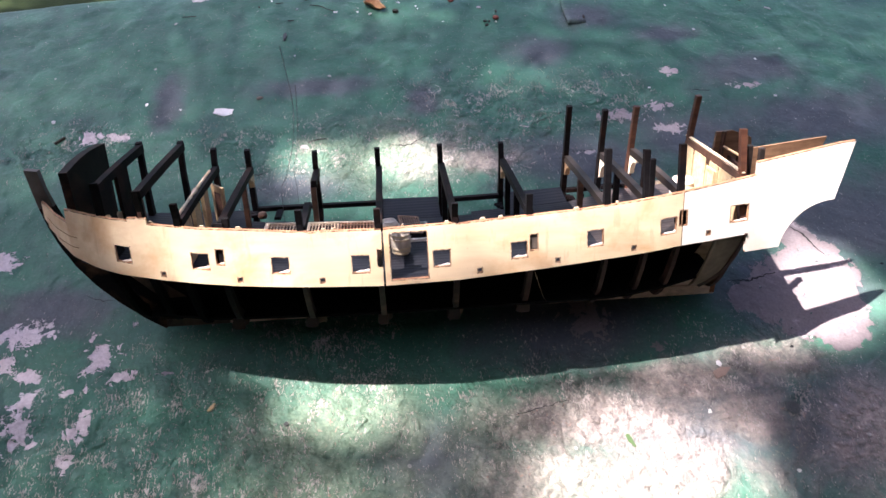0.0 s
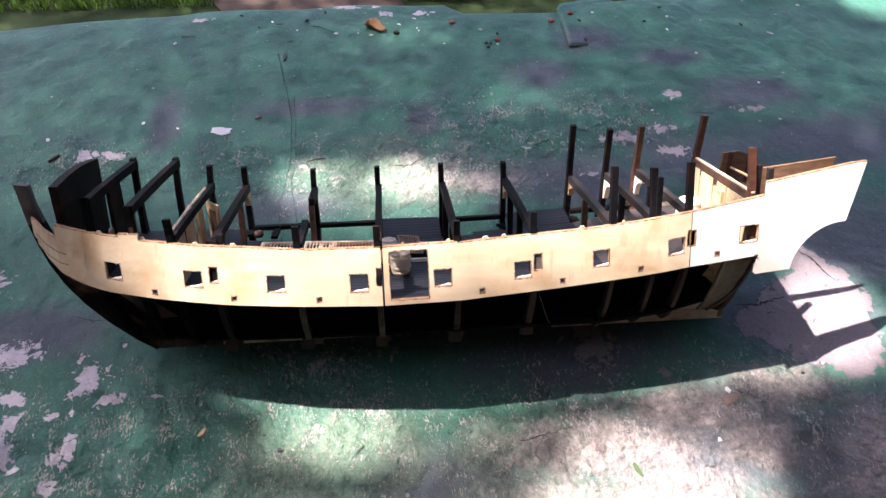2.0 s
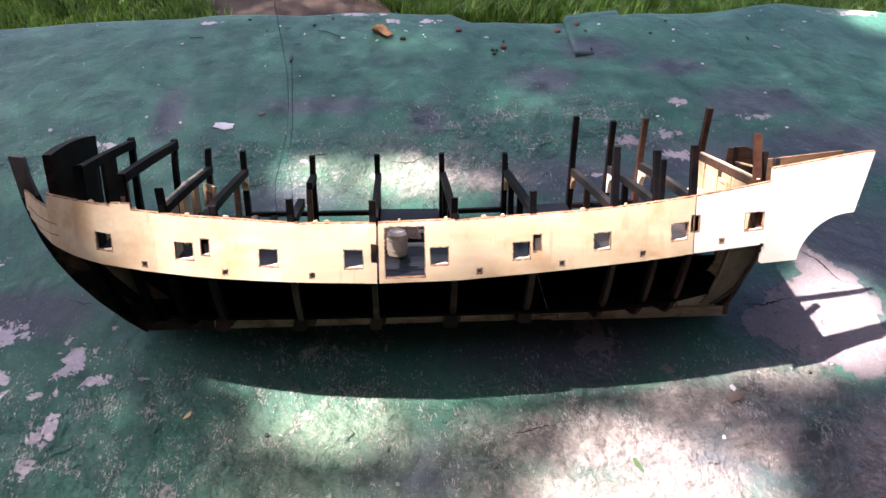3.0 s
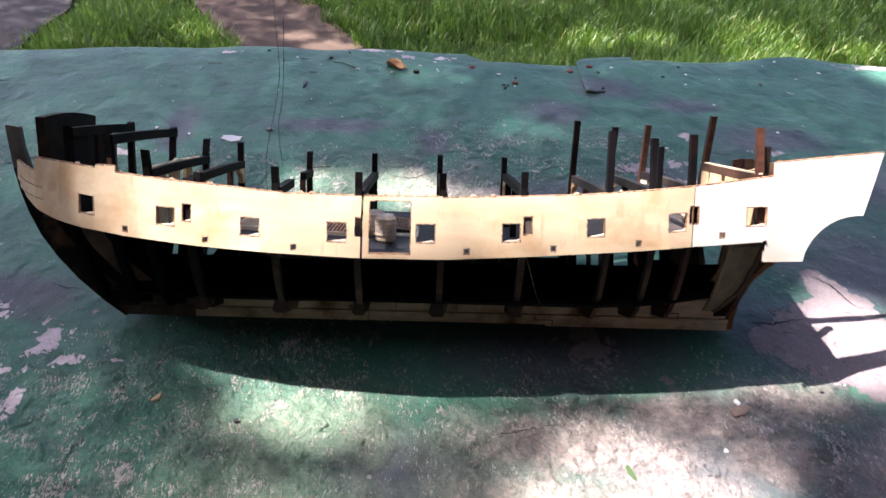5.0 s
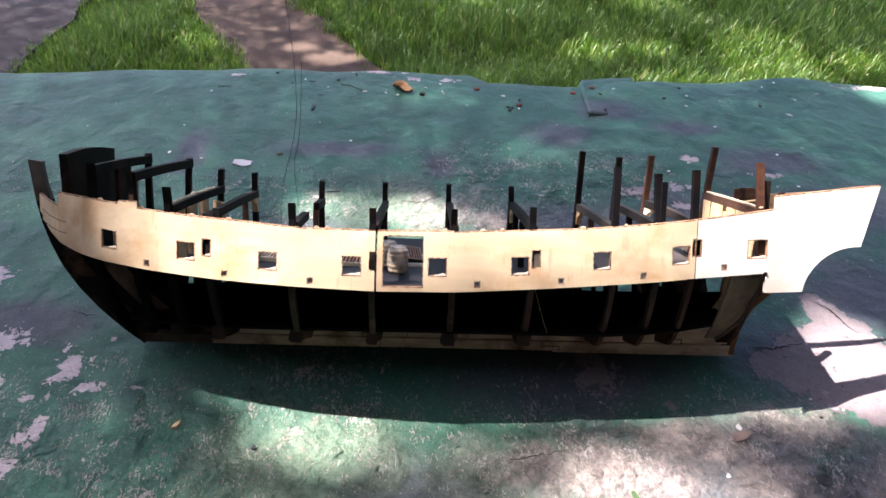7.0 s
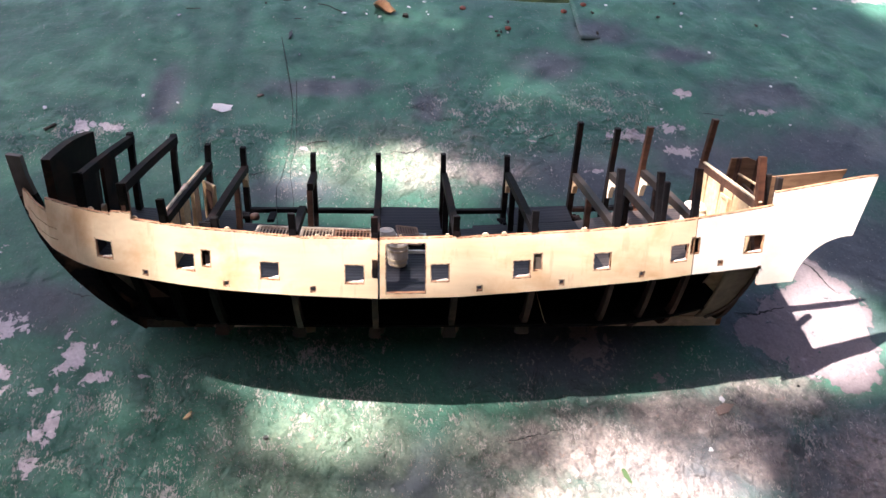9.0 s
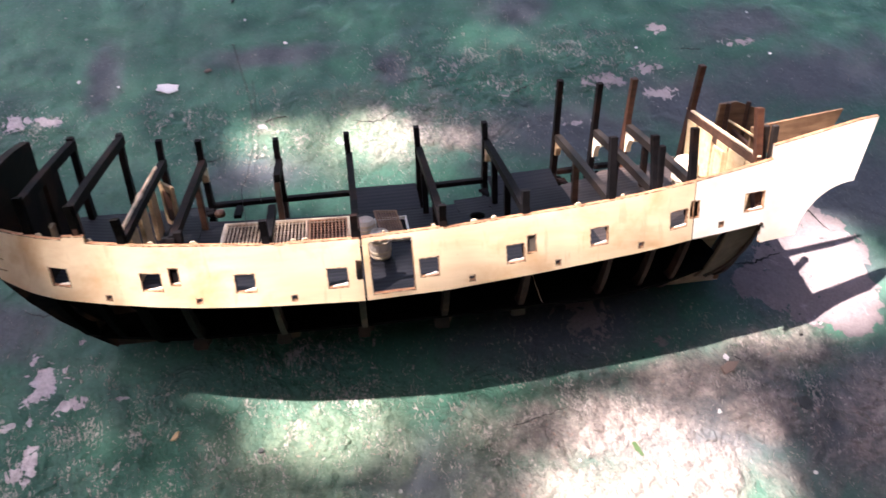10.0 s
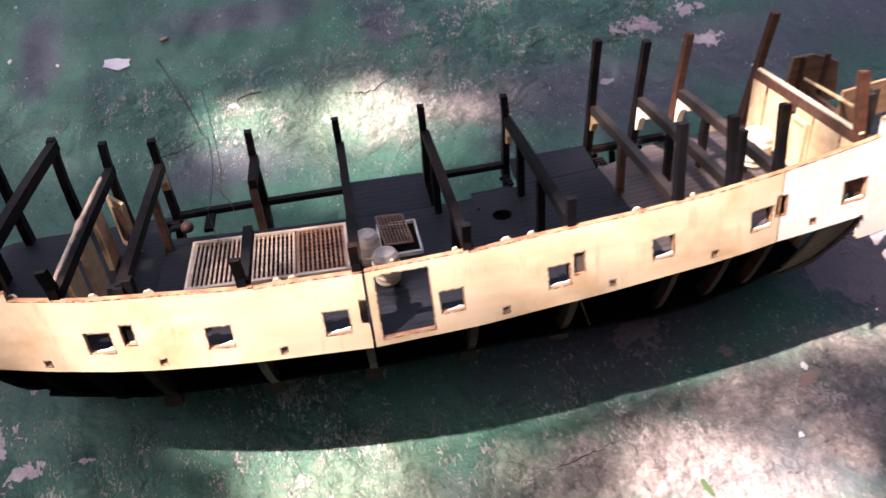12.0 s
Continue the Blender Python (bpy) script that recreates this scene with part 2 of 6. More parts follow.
def rail(x):
    """Upper edge of the side panels."""
    if x < -0.3057:
        return lerp(x, [-0.34, -0.3058], [0.1295, 0.1255])
    if -0.2523 < x < -0.2375:
        return 0.1332
    if x > 0.2350:
        return lerp(x, [0.235, 0.2514, 0.3238], [0.1497, 0.1511, 0.1586])
    return lerp(x, [-0.3057, -0.2764, -0.2523, -0.238, -0.199, -0.157, -0.13, -0.1185, -0.118, -0.1075, -0.0644, -0.006, -0.0055, 0.049, 0.0909, 0.1333, 0.1725, 0.2350],
                [0.1356, 0.1337, 0.1312, 0.1287, 0.1249, 0.1220, 0.1196, 0.1192, 0.1182, 0.1186, 0.1184, 0.1192, 0.1184, 0.1208, 0.1228, 0.1266, 0.1310, 0.1399])


def deck_z(x):
    return skirt(max(x, -0.285)) + 0.0022


def fullness(x):
    return lerp(x, [-0.275, -0.2145, -0.12, 0.06, 0.12, 0.175, 0.227], [0.75, 0.42, 0.38, 0.36, 0.34, 0.40, 0.52])


SHIP = Matrix.Translation((0, 0.002, 0.004)) @ pose(0, 0, 0, -28.4, 0, 0) @ Matrix.Translation((0, -0.0025, 0))
ship = new("model_ship")
ship.matrix_world = SHIP
tagged(ship, "unfinished wooden model ship hull with pale panels and blackened frames", "model ship")


def cross(x):
    return lambda u, v, w: (x + w, u, v)


def along(y):
    return lambda u, v, w: (u, y + w, v)


# keel, stem, sternpost
def keel():
    for x0, x1, z0 in ((-0.2610, -0.2052, 0.0048), (-0.2050, -0.0632, 0.0048), (-0.0626, 0.0844, 0.0050), (0.0850, 0.2420, 0.0037)):
        bm = bmesh.new()
        box(bm, x0, x1, -0.003, 0.003, z0, 0.0132, 0.0004)
        part("keel_length", bm, PALEKEEL if x0 > -0.25 else PATCHY, ship, "stained plywood length of the keel" if x0 > -0.25 else "brown scorched fore end of the keel")
    for x0, x1, z1 in ((-0.250, -0.198, 0.0225), (-0.1975, -0.130, 0.0235), (-0.129, -0.040, 0.0255), (-0.0395, 0.010, 0.0258), (0.0105, 0.120, 0.0258), (0.1205, 0.236, 0.0290)):
        bm = bmesh.new()
        box(bm, x0, x1, -0.0026, 0.0026, 0.0140, z1, 0.0004)
        part("keel_plank", bm, PALEKEEL if x0 > -0.24 else PATCHY, ship)
    # hooked scarf joints
    for x0, x1, z0, z1 in ((0.0752, 0.0758, 0.0092, 0.0132), (0.0752, 0.0908, 0.0087, 0.0093), (0.0902, 0.0908, 0.0050, 0.0087), (-0.0780, -0.0774, 0.0132, 0.0175), (-0.0774, -0.0640, 0.0169, 0.0175), (0.1800, 0.1806, 0.0137, 0.0172), (0.1800, 0.1960, 0.0172, 0.0178), (0.1954, 0.1960, 0.0137, 0.0172)):
        bm = bmesh.new()
        box(bm, x0, x1, -0.00315, -0.0020, z0, z1)
        part("scarf_joint", bm, MATTBLACK, ship)
    outer = [(-0.3487, 0.1561), (-0.3465, 0.1384), (-0.3443, 0.1224), (-0.3405, 0.1050), (-0.3350, 0.0880), (-0.3265, 0.0695), (-0.3140, 0.0510), (-0.2980, 0.0330), (-0.2785, 0.0155), (-0.262, 0.0035)]
    inner = [(-0.3384, 0.1546), (-0.3364, 0.1387), (-0.3325, 0.1240), (-0.3270, 0.1070), (-0.3185, 0.0885), (-0.3070, 0.0710), (-0.2920, 0.0525), (-0.2770, 0.0370), (-0.2610, 0.0235), (-0.2500, 0.0150)]
    bm = bmesh.new()
    ribbon(bm, outer[2:], inner[2:], 0.003, along(0))
    part("stem", bm, STEMWOOD, ship, "blackened curved stem with brown patches")
    bm = bmesh.new()
    ribbon(bm, outer[:3], inner[:3], 0.003, along(0))
    part("stem_head", bm, GREYWOOD, ship, "greyish brown worn head of the stem")
    bm = bmesh.new()
    ribbon(bm, [(x + 0.009, z + 0.004) for x, z in inner[3:]], [(x + 0.022, z + 0.010) for x, z in inner[3:]], 0.0022, along(0))
    part("stem_backing", bm, PATCHY, ship, "brown scorched inner stem")
    bm = bmesh.new()
    post_out = [(0.2420, 0.0050), (0.2425, 0.012), (0.246, 0.030), (0.2550, 0.0470), (0.2660, 0.0580), (0.2760, 0.0650)]
    post_in = [(0.2300, 0.0050), (0.2310, 0.014), (0.235, 0.033), (0.2440, 0.0510), (0.2540, 0.0630), (0.2600, 0.0720)]
    split = [(a[0] * 0.62 + b[0] * 0.38, a[1] * 0.62 + b[1] * 0.38) for a, b in zip(post_out, post_in)]
    ribbon(bm, split, post_in, 0.0024, along(0))
    part("inner_post", bm, BROWN, ship, "dark brown inner sternpost")
    bm = bmesh.new()
    ribbon(bm, post_out, split, 0.0032, along(0))
    part("sternpost", bm, RUSSET, ship, "orange-brown curved sternpost")
    bm = bmesh.new()
    ribbon(bm, [(0.2290, 0.020), (0.2310, 0.034), (0.2400, 0.052), (0.2520, 0.066)], [(0.1950, 0.0275), (0.2150, 0.038), (0.2260, 0.056), (0.2300, 0.090)], 0.0022, along(0))
    part("stern_deadwood", bm, KEELWOOD, ship)


keel()


# frames: near and far side timber, top heights
FRAMES = [(-0.2745, 0.159, 0.1595), (-0.2420, 0.1545, 0.1555), (-0.2145, 0.1450, 0.1463), (-0.1840, 0.127, 0.1440), (-0.1235, 0.1365, 0.1375), (-0.0650, 0.1345, 0.1378),
          (-0.0060, 0.1354, 0.1380), (0.0520, 0.1376, 0.1378), (0.1135, 0.1682, 0.1728), (0.1465, 0.1636, 0.1685), (0.1740, 0.1672, 0.1714), (0.2270, 0.1733, 0.1808)]
# how far out the heads of the timbers stand, on both sides
HEADS = [(0.0560, 0.0567), (0.0660, 0.0685), (0.0720, 0.0730), (0.0690, 0.0715), (0.0765, 0.0785), (0.0775, 0.0775), (0.0770, 0.0780), (0.0712, 0.0756), (0.0655, 0.0613), (0.0575, 0.0585), (0.0597, 0.0538), (0.0471, 0.0440)]


def timber_y(i, side, z):
    """The outer face of a frame timber at a height: along the panels up to the rail, then to its head."""
    x, near_top, far_top = FRAMES[i]
    top, head = (near_top, HEADS[i][0]) if side < 0 else (far_top, HEADS[i][1])
    r = skirt(x) if i >= 9 else min(rail(x), top - 0.002)
    y = breadth(x, min(z, r)) - 0.0019
    return y if z <= r else y + (head + 0.0025 - y) * (z - r) / (top - r)


def side_timber(i, side):
    x, near_top, far_top = FRAMES[i]
    top = near_top if side < 0 else far_top
    zb = skirt(x)
    q = fullness(x)
    pts, inn = [], []
    base = 0.016
    wide = breadth(x, zb) - 0.0019
    for k in range(9):
        f = k / 8
        y = 0.003 + (wide - 0.003) * f ** q
        z = base + (zb - base) * f ** (1.15 if q < 0.6 else 1.0)
        pts.append((y, z))
        inn.append((y - 0.010 + 0.002 * f if k else 0.0005, z + 0.0085 * (1 - f) + 0.0035))
    for k in range(1, 6):
        z = zb + (top - zb) * k / 5
        y = timber_y(i, side, z)
        w = 0.0085 - 0.0035 * min(1, k / 3)
        pts.append((y, z))
        inn.append((y - w, z - (0.0006 if k == 5 else 0)))
    if side < 0:
        rib, rib_in = pts[:10], [(u + 0.0035 if 0 < k < 9 else u, w - 0.003 * (k < 5) * (k > 0)) for k, (u, w) in enumerate(inn[:10])]
        bm = bmesh.new()
        ribbon(bm, [(-y, z) for y, z in rib], [(-y, z) for y, z in rib_in], 0.0022 if i < 8 else 0.0017, cross(x))
        part("rib", bm, MATTBLACK if i < 3 else RIB if i == 3 else DIMRIB, ship, "" if i < 4 else "worn dark brown rib of the open hull")
        pts, inn = pts[9:], inn[9:]
    bm = bmesh.new()
    ribbon(bm, [(side * y, z) for y, z in pts], [(side * y, z) for y, z in inn], 0.0024, cross(x))
    mat = REDWOOD if i >= 10 and side > 0 or i == 11 else MATTBLACK if side < 0 and i < 3 else CHAR
    part("frame_timber", bm, mat, ship, "reddish brown frame timber" if mat is REDWOOD else "")


for i in range(len(FRAMES)):
    side_timber(i, -1)
    side_timber(i, 1)



def frame_foot(x, y, z, w, lean):
    """Dark brown block at the turn of the bilge with a pale fillet beside it."""
    bm = bmesh.new()
    plate(bm, [(x - w * 0.45, z + 0.009), (x - w * 0.62, z + 0.001), (x - w * 0.35, z - 0.0012), (x + w * 0.40, z - 0.0012), (x + w * 0.48, z + 0.0005), (x + w * 0.40, z + 0.009)], 0.0045, along(y))
    f = part("frame_foot", bm, FOOTWOOD, ship, "dark brown foot of a frame")
    bm = bmesh.new()
    plate(bm, [(x + w * 0.44, z + 0.0005), (x + w * (0.60 + lean), z + 0.0015), (x + w * (0.72 + lean), z + 0.0060), (x + w * 0.44, z + 0.0085)], 0.0026, along(y + 0.002))
    part("fillet", bm, PATCHY, f)


for x, y, z, w, lean in ((-0.1855, -0.047, 0.0255, 0.010, 0.1), (-0.1245, -0.0525, 0.0262, 0.010, 0.5), (-0.0655, -0.0565, 0.0270, 0.0085, 0.2), (-0.0068, -0.0570, 0.0275, 0.0105, 0.0), (0.0522, -0.0510, 0.0270, 0.0110, -0.1)):
    frame_foot(x, y, z, w, lean)

BEAMS = [0.1575, 0.1540, 0.1310, 0.1275, 0.1215, 0.1210, 0.1215, 0.1235, 0.1240, 0.1265, 0.1300, 0.1385]


def beam(i):
    x, z = FRAMES[i][0], BEAMS[i]
    a, b = timber_y(i, -1, z) - 0.0022, timber_y(i, 1, z) - 0.0022
    n = 9
    # the fifth beam is broken: a stub on either side
    for y0, y1 in ([(-a, -0.0205), (0.0355, b)] if i == 4 else [(-a, b)]):
        ys = [y0 + (y1 - y0) * k / (n - 1) for k in range(n)]
        top = [(y, z + 0.0008 * (1 - (2 * (y + a) / (a + b) - 1) ** 2)) for y in ys]
        bm = bmesh.new()
        ribbon(bm, top, [(u, v - (0.0068 if i < 2 else 0.0105 if i == 11 else 0.0062)) for u, v in top], 0.0026, cross(x + (0.001 if i != 11 else 0)))
        part("deck_beam", bm, BROWN if i == 11 else WORN if i > 7 else CHAR, ship, "brown cabin beam" if i == 11 else "broken stub of a deck beam" if i == 4 else "")


for i in range(len(BEAMS)):
    beam(i)


def panel(name, breaks, holes, x0, x1, low, high, label=""):
    """A curved side panel of thin plywood with square openings; holes are (x0, x1, bottom, top)."""
    rim = 0.0007
    rims = [h for h in holes if h[3](h[0]) - h[2](h[0]) > 0.003]
    xs = sorted({round(v, 5) for v in [x0, x1, *[b for b in breaks if x0 < b < x1], *[h[k] for h in holes for k in (0, 1) if x0 < h[k] < x1],
                                       *[v for h in rims for v in (h[0] - rim, h[1] + rim) if x0 < v < x1]]})
    fine = []
    for a, b in zip(xs, xs[1:]):
        m = max(1, math.ceil((b - a) / 0.006))
        fine += [(a + (b - a) * k / m, a + (b - a) * (k + 1) / m) for k in range(m)]
    bm = bmesh.new()

    def pt(x, z, inset=0.0):
        return (x, -(breadth(x, z) - inset), z)
    made = {}

    def vert(x, z, inset):
        key = (round(x, 5), round(z, 6), inset)
        if key not in made:
            made[key] = bm.verts.new(pt(x, z, inset))
        return made[key]
    T = 0.0030
    eps = 1e-7
    for a, b in fine:
        mid = (a + b) / 2
        inside = sorted([h for h in holes if h[0] <= mid <= h[1]], key=lambda h: h[2](mid))
        edges = [(low(a + eps), low(b - eps))]
        for h in inside:
            edges += [(h[2](a), h[2](b)), (h[3](a), h[3](b))]
        edges.append((high(a + eps), high(b - eps)))
        near = [h for h in rims if h[0] - rim - eps <= mid <= h[1] + rim + eps]
        spans = []
        for lo, hi in zip(edges[0::2], edges[1::2]):
            cuts = sorted({lo, hi, *[(h[s](a) + o, h[s](b) + o) for h in near for s, o in ((2, -rim), (3, rim)) if lo[0] + 0.0002 < h[s](a) + o < hi[0] - 0.0002],
                           *([(hi[0] - 0.0008, hi[1] - 0.0008)] if hi == edges[-1] and hi[0] - lo[0] > 0.003 else [])})
            spans += [(c, d, k == 0, k == len(cuts) - 2) for k, (c, d) in enumerate(zip(cuts, cuts[1:]))]
        for (p0, p1), (q0, q1), first, last in spans:
            zm = (p0 + q0) / 2
            browned = any(h[2](mid) - rim < zm < h[3](mid) + rim for h in near) or last and q0 - p0 < 0.00081 and (q0, q1) == edges[-1]
            n = max(1, math.ceil((q0 - p0) / 0.011))
            for k in range(n):
                za0, za1 = p0 + (q0 - p0) * k / n, p0 + (q0 - p0) * (k + 1) / n
                zb0, zb1 = p1 + (q1 - p1) * k / n, p1 + (q1 - p1) * (k + 1) / n
                for inset in (0.0, T):
                    f = bm.faces.new((vert(a, za0, inset), vert(b, zb0, inset), vert(b, zb1, inset), vert(a, za1, inset)))
                    f.material_index = 2 if browned else 0
            for za, zb in ([(p0, p1)] if first else []) + ([(q0, q1)] if last else []):
                f = bm.faces.new((vert(a, za, 0.0), vert(b, zb, 0.0), vert(b, zb, T), vert(a, za, T)))
                f.material_index = 1
    # end walls and the sides of the openings
    walls = [(x0, low(x0 + eps), high(x0 + eps)), (x1, low(x1 - eps), high(x1 - eps))]
    for h in holes:
        walls += [(h[0], h[2](h[0]), h[3](h[0])), (h[1], h[2](h[1]), h[3](h[1]))]
    for x, z0, z1 in walls:
        if x0 <= x <= x1:
            f = bm.faces.new([vert(x, z, i) for z, i in ((z0, 0.0), (z1, 0.0), (z1, T), (z0, T))])
            f.material_index = 1
    return part(name, bm, [PALEPLY if x0 > 0.17 else PLY, BURN, SCORCH], ship, label)


def flat(z0, slope=0.0, x0=0.0):
    return lambda x: z0 + slope * (x - x0)


def port(x0, x1, z0, z1):
    s = (skirt(x1 + 0.02) - skirt(x0 - 0.02)) / (x1 - x0 + 0.04)
    return (x0, x1, flat(z0, s, (x0 + x1) / 2), flat(z1, s, (x0 + x1) / 2))


PORTS = [port(-0.2657, -0.2545, 0.0978, 0.1110), port(-0.2072, -0.1942, 0.0930, 0.1053), port(-0.1468, -0.1338, 0.0882, 0.1004), port(-0.0860, -0.0728, 0.0862, 0.0992),
         port(-0.0238, -0.0110, 0.0870, 0.0994), port(0.0370, 0.0494, 0.0888, 0.1011), port(0.0975, 0.1098, 0.0937, 0.1061), port(0.1568, 0.1696, 0.0984, 0.1110), port(0.2150, 0.2298, 0.1034, 0.1166)]
SMALL = [port(-0.1883, -0.1824, 0.0963, 0.1080), port(-0.0664, -0.0632, 0.0910, 0.1032), port(0.0519, 0.0578, 0.0942, 0.1062), port(0.1722, 0.1742, 0.1042, 0.1164), port(0.1752, 0.1785, 0.1042, 0.1164)]
SCUP = [port(x - 0.0016, x + 0.0016, z - 0.0017, z + 0.0017) for x, z in ((-0.2309, 0.0885), (-0.1717, 0.0841), (-0.1094, 0.0814), (0.0119, 0.0816), (0.0735, 0.0848), (0.1350, 0.0895), (0.1970, 0.0962))]
DOOR = [port(-0.0566, -0.0282, 0.0792, 0.1147)]
SLITS = [(-0.336, -0.2985, lambda x, k=k: 0.1130 - 0.0085 * k - 0.11 * (x + 0.3), lambda x, k=k: 0.1138 - 0.0085 * k - 0.11 * (x + 0.3)) for k in (0, 1)]
HOLES = PORTS + SMALL + SCUP + DOOR + SLITS
BREAKS = [-0.3058, -0.3056, -0.2523, -0.2521, -0.2375, -0.2373, -0.1185, -0.118, -0.006, -0.0055, 0.2350, 0.2352]


def stern_low(x):
    if x < 0.2297:
        return skirt(x)
    if x < 0.2617:
        return 0.0773
    if x < 0.3102:
        c = min(1.0, (x - 0.2617) / 0.0485)
        return 0.0773 + 0.0337 * (1 - (1 - c) ** 2.3) ** 0.62
    return 0.1108 + (0.1586 - 0.1108) * (x - 0.3102) / (0.3236 - 0.3102)


panel("side_panel", BREAKS, [h for h in HOLES if h[1] < -0.062], -0.3400, -0.0627, skirt, rail, "pale fore side panel with cut gun ports")
panel("side_panel", BREAKS, [h for h in HOLES if h[0] > -0.062 and h[1] < 0.1748], -0.0612, 0.1745, skirt, rail, "pale middle side panel with a large doorway")
panel("side_panel", BREAKS + [0.2295, 0.2297, 0.2615, 0.2619, 0.2635, 0.266, 0.27, 0.3102], [h for h in HOLES if h[0] > 0.1748], 0.1752, 0.3233, stern_low, rail, "pale aft side panel running out into a curved stern wing")


# pale torn fibres on the lower edges of the ports
rnd = random.Random(3)
for h in PORTS + SMALL[:1]:
    xm, w = (h[0] + h[1]) / 2, h[1] - h[0]
    zl = h[2](xm)
    y = -(breadth(xm, zl) - 0.0022)
    k = rnd.uniform(0.15, 0.5)
    bm = bmesh.new()
    plate(bm, [(h[0] + w * k * 0.6, zl - 0.0002), (h[1] - 0.0003, zl - 0.0002), (h[1] - 0.0002, zl + rnd.uniform(0.0008, 0.0024)), (h[1] - w * 0.15, zl + rnd.uniform(0.0010, 0.0018)), (h[1] - w * 0.34, zl + rnd.uniform(0.0004, 0.0014)), (h[0] + w * (k + 0.25), zl + rnd.uniform(0.0006, 0.0012))], 0.0005, along(y))
    part("torn_sill", bm, PALEPLY, ship)
# dark plates let into the panels beside their joints
for k, out in ((1, 0.0007), (2, -0.0008), (4, 0.0005)):
    h = SMALL[k]
    xm = (h[0] + h[1]) / 2
    y = -breadth(xm, (h[2](xm) + h[3](xm)) / 2)
    bm = bmesh.new()
    plate(bm, [(h[0] - 0.0003, h[2](h[0]) + 0.0002), (h[1] + 0.0003, h[2](h[1]) + 0.0002), (h[1] + 0.0003, h[3](h[1])), (h[0] - 0.0003, h[3](h[0]))], 0.0011, lambda u, v, w, y=y, xm=xm, out=out: (u, y - out + 0.0011 + w + 0.22 * (v - 0.0975), v))
    part("dark_plate", bm, GREYWOOD if k == 2 else STEMWOOD, ship, "small dark plate set into the side panel")


# decks
def sheet(name, x0, x1, near, far, mat, label="", z=deck_z, thick=0.002, rise=0.0):
    xs = [x0 + (x1 - x0) * k / max(1, round((x1 - x0) / 0.008)) for k in range(max(1, round((x1 - x0) / 0.008)) + 1)]
    bm = bmesh.new()
    rows = []
    for x in xs:
        a, b = near(x), far(x)
        rows.append([[bm.verts.new((x, a + (b - a) * k / 6, z(x) - d + rise * k / 6)) for k in range(7)] for d in (0, thick)])
    for r, s in zip(rows, rows[1:]):
        for k in range(6):
            for d in (0, 1):
                bm.faces.new((r[d][k], s[d][k], s[d][k + 1], r[d][k + 1]))
        for k in (0, 6):
            bm.faces.new((r[0][k], s[0][k], s[1][k], r[1][k]))
    for r in (rows[0], rows[-1]):
        for k in range(6):
            bm.faces.new((r[0][k], r[0][k + 1], r[1][k + 1], r[1][k]))
    return part(name, bm, mat, ship, label)


def inner_near(x):
    return -(breadth(x, deck_z(x)) - 0.0022)


def inner_far(x):
    return breadth(x, deck_z(x)) - 0.003


sheet("deck", -0.300, -0.1868, inner_near, inner_far, DECK, "blackened fore deck")
sheet("deck", -0.1866, 0.0200, inner_near, lambda x: 0.047 - 0.02 * (x + 0.186), DECK, "blackened main deck")
sheet("deck", 0.0482, 0.1128, inner_near, lambda x: 0.047, DECK, "blackened main deck")
sheet("deck", 0.0202, 0.0480, inner_near, lambda x: 0.0005, DECK)
sheet("deck", 0.0202, 0.0480, lambda x: 0.0285, lambda x: 0.050, DECK)
sheet("deck", 0.1130, 0.2330, inner_near, lambda x: lerp(x, [0.113, 0.143, 0.149, 0.152, 0.233], [0.0475, 0.056, 0.058, 0.064, 0.060]), GREYDECK, "greyed quarter deck")
sheet("deck_wing", -0.0630, -0.0090, lambda x: 0.0476 - 0.02 * (x + 0.186), lambda x: inner_far(x) - 0.002, DECK, rise=0.0065)
sheet("deck_wing", 0.0545, 0.1110, lambda x: 0.0476, lambda x: inner_far(x) - 0.002, DECK, rise=0.005)


def ring_deck():
    bm = bmesh.new()
    cx, cy, r = 0.0341, 0.0145, 0.0066
    n = 32
    loops = []
    for d in (0, 0.002):
        a, b = [], []
        for k in range(n):
            t = 2 * math.pi * (k + 0.5) / n
            c, s = math.cos(t), math.sin(t)
            sc = min(0.0139 / max(abs(c), 1e-6), 0.014 / max(abs(s), 1e-6))
            a.append(bm.verts.new((cx + r * c, cy + r * s, deck_z(cx) - d)))
            b.append(bm.verts.new((cx + sc * c, cy + sc * s, deck_z(cx + sc * c) - d)))
        loops.append((a, b))
    for a, b in loops:
        for k in range(n):
            bm.faces.new((a[k], a[(k + 1) % n], b[(k + 1) % n], b[k]))
    for k in range(n):
        bm.faces.new((loops[0][0][k], loops[0][0][(k + 1) % n], loops[1][0][(k + 1) % n], loops[1][0][k]))
    part("deck", bm, DECK, ship, "deck piece with a round mast hole")


ring_deck()


def clamp(x0, x1, y0, y1, z0, z1, name="deck_clamp", w=0.006, h=0.004, mat=CHAR):
    bm = bmesh.new()
    bar(bm, (x0, y0, z0), (x1, y1, z1), w, h)
    part(name, bm, mat, ship)


clamp(-0.182, -0.126, 0.0735, 0.0765, 0.0845, 0.0835)
clamp(-0.121, -0.0675, 0.0765, 0.0765, 0.0832, 0.0832)
clamp(-0.0045, 0.0500, 0.0755, 0.0745, 0.0830, 0.0845)
clamp(0.1155, 0.1440, 0.0700, 0.0690, 0.0880, 0.0895)
clamp(0.1490, 0.1720, 0.0690, 0.0670, 0.0900, 0.0915)


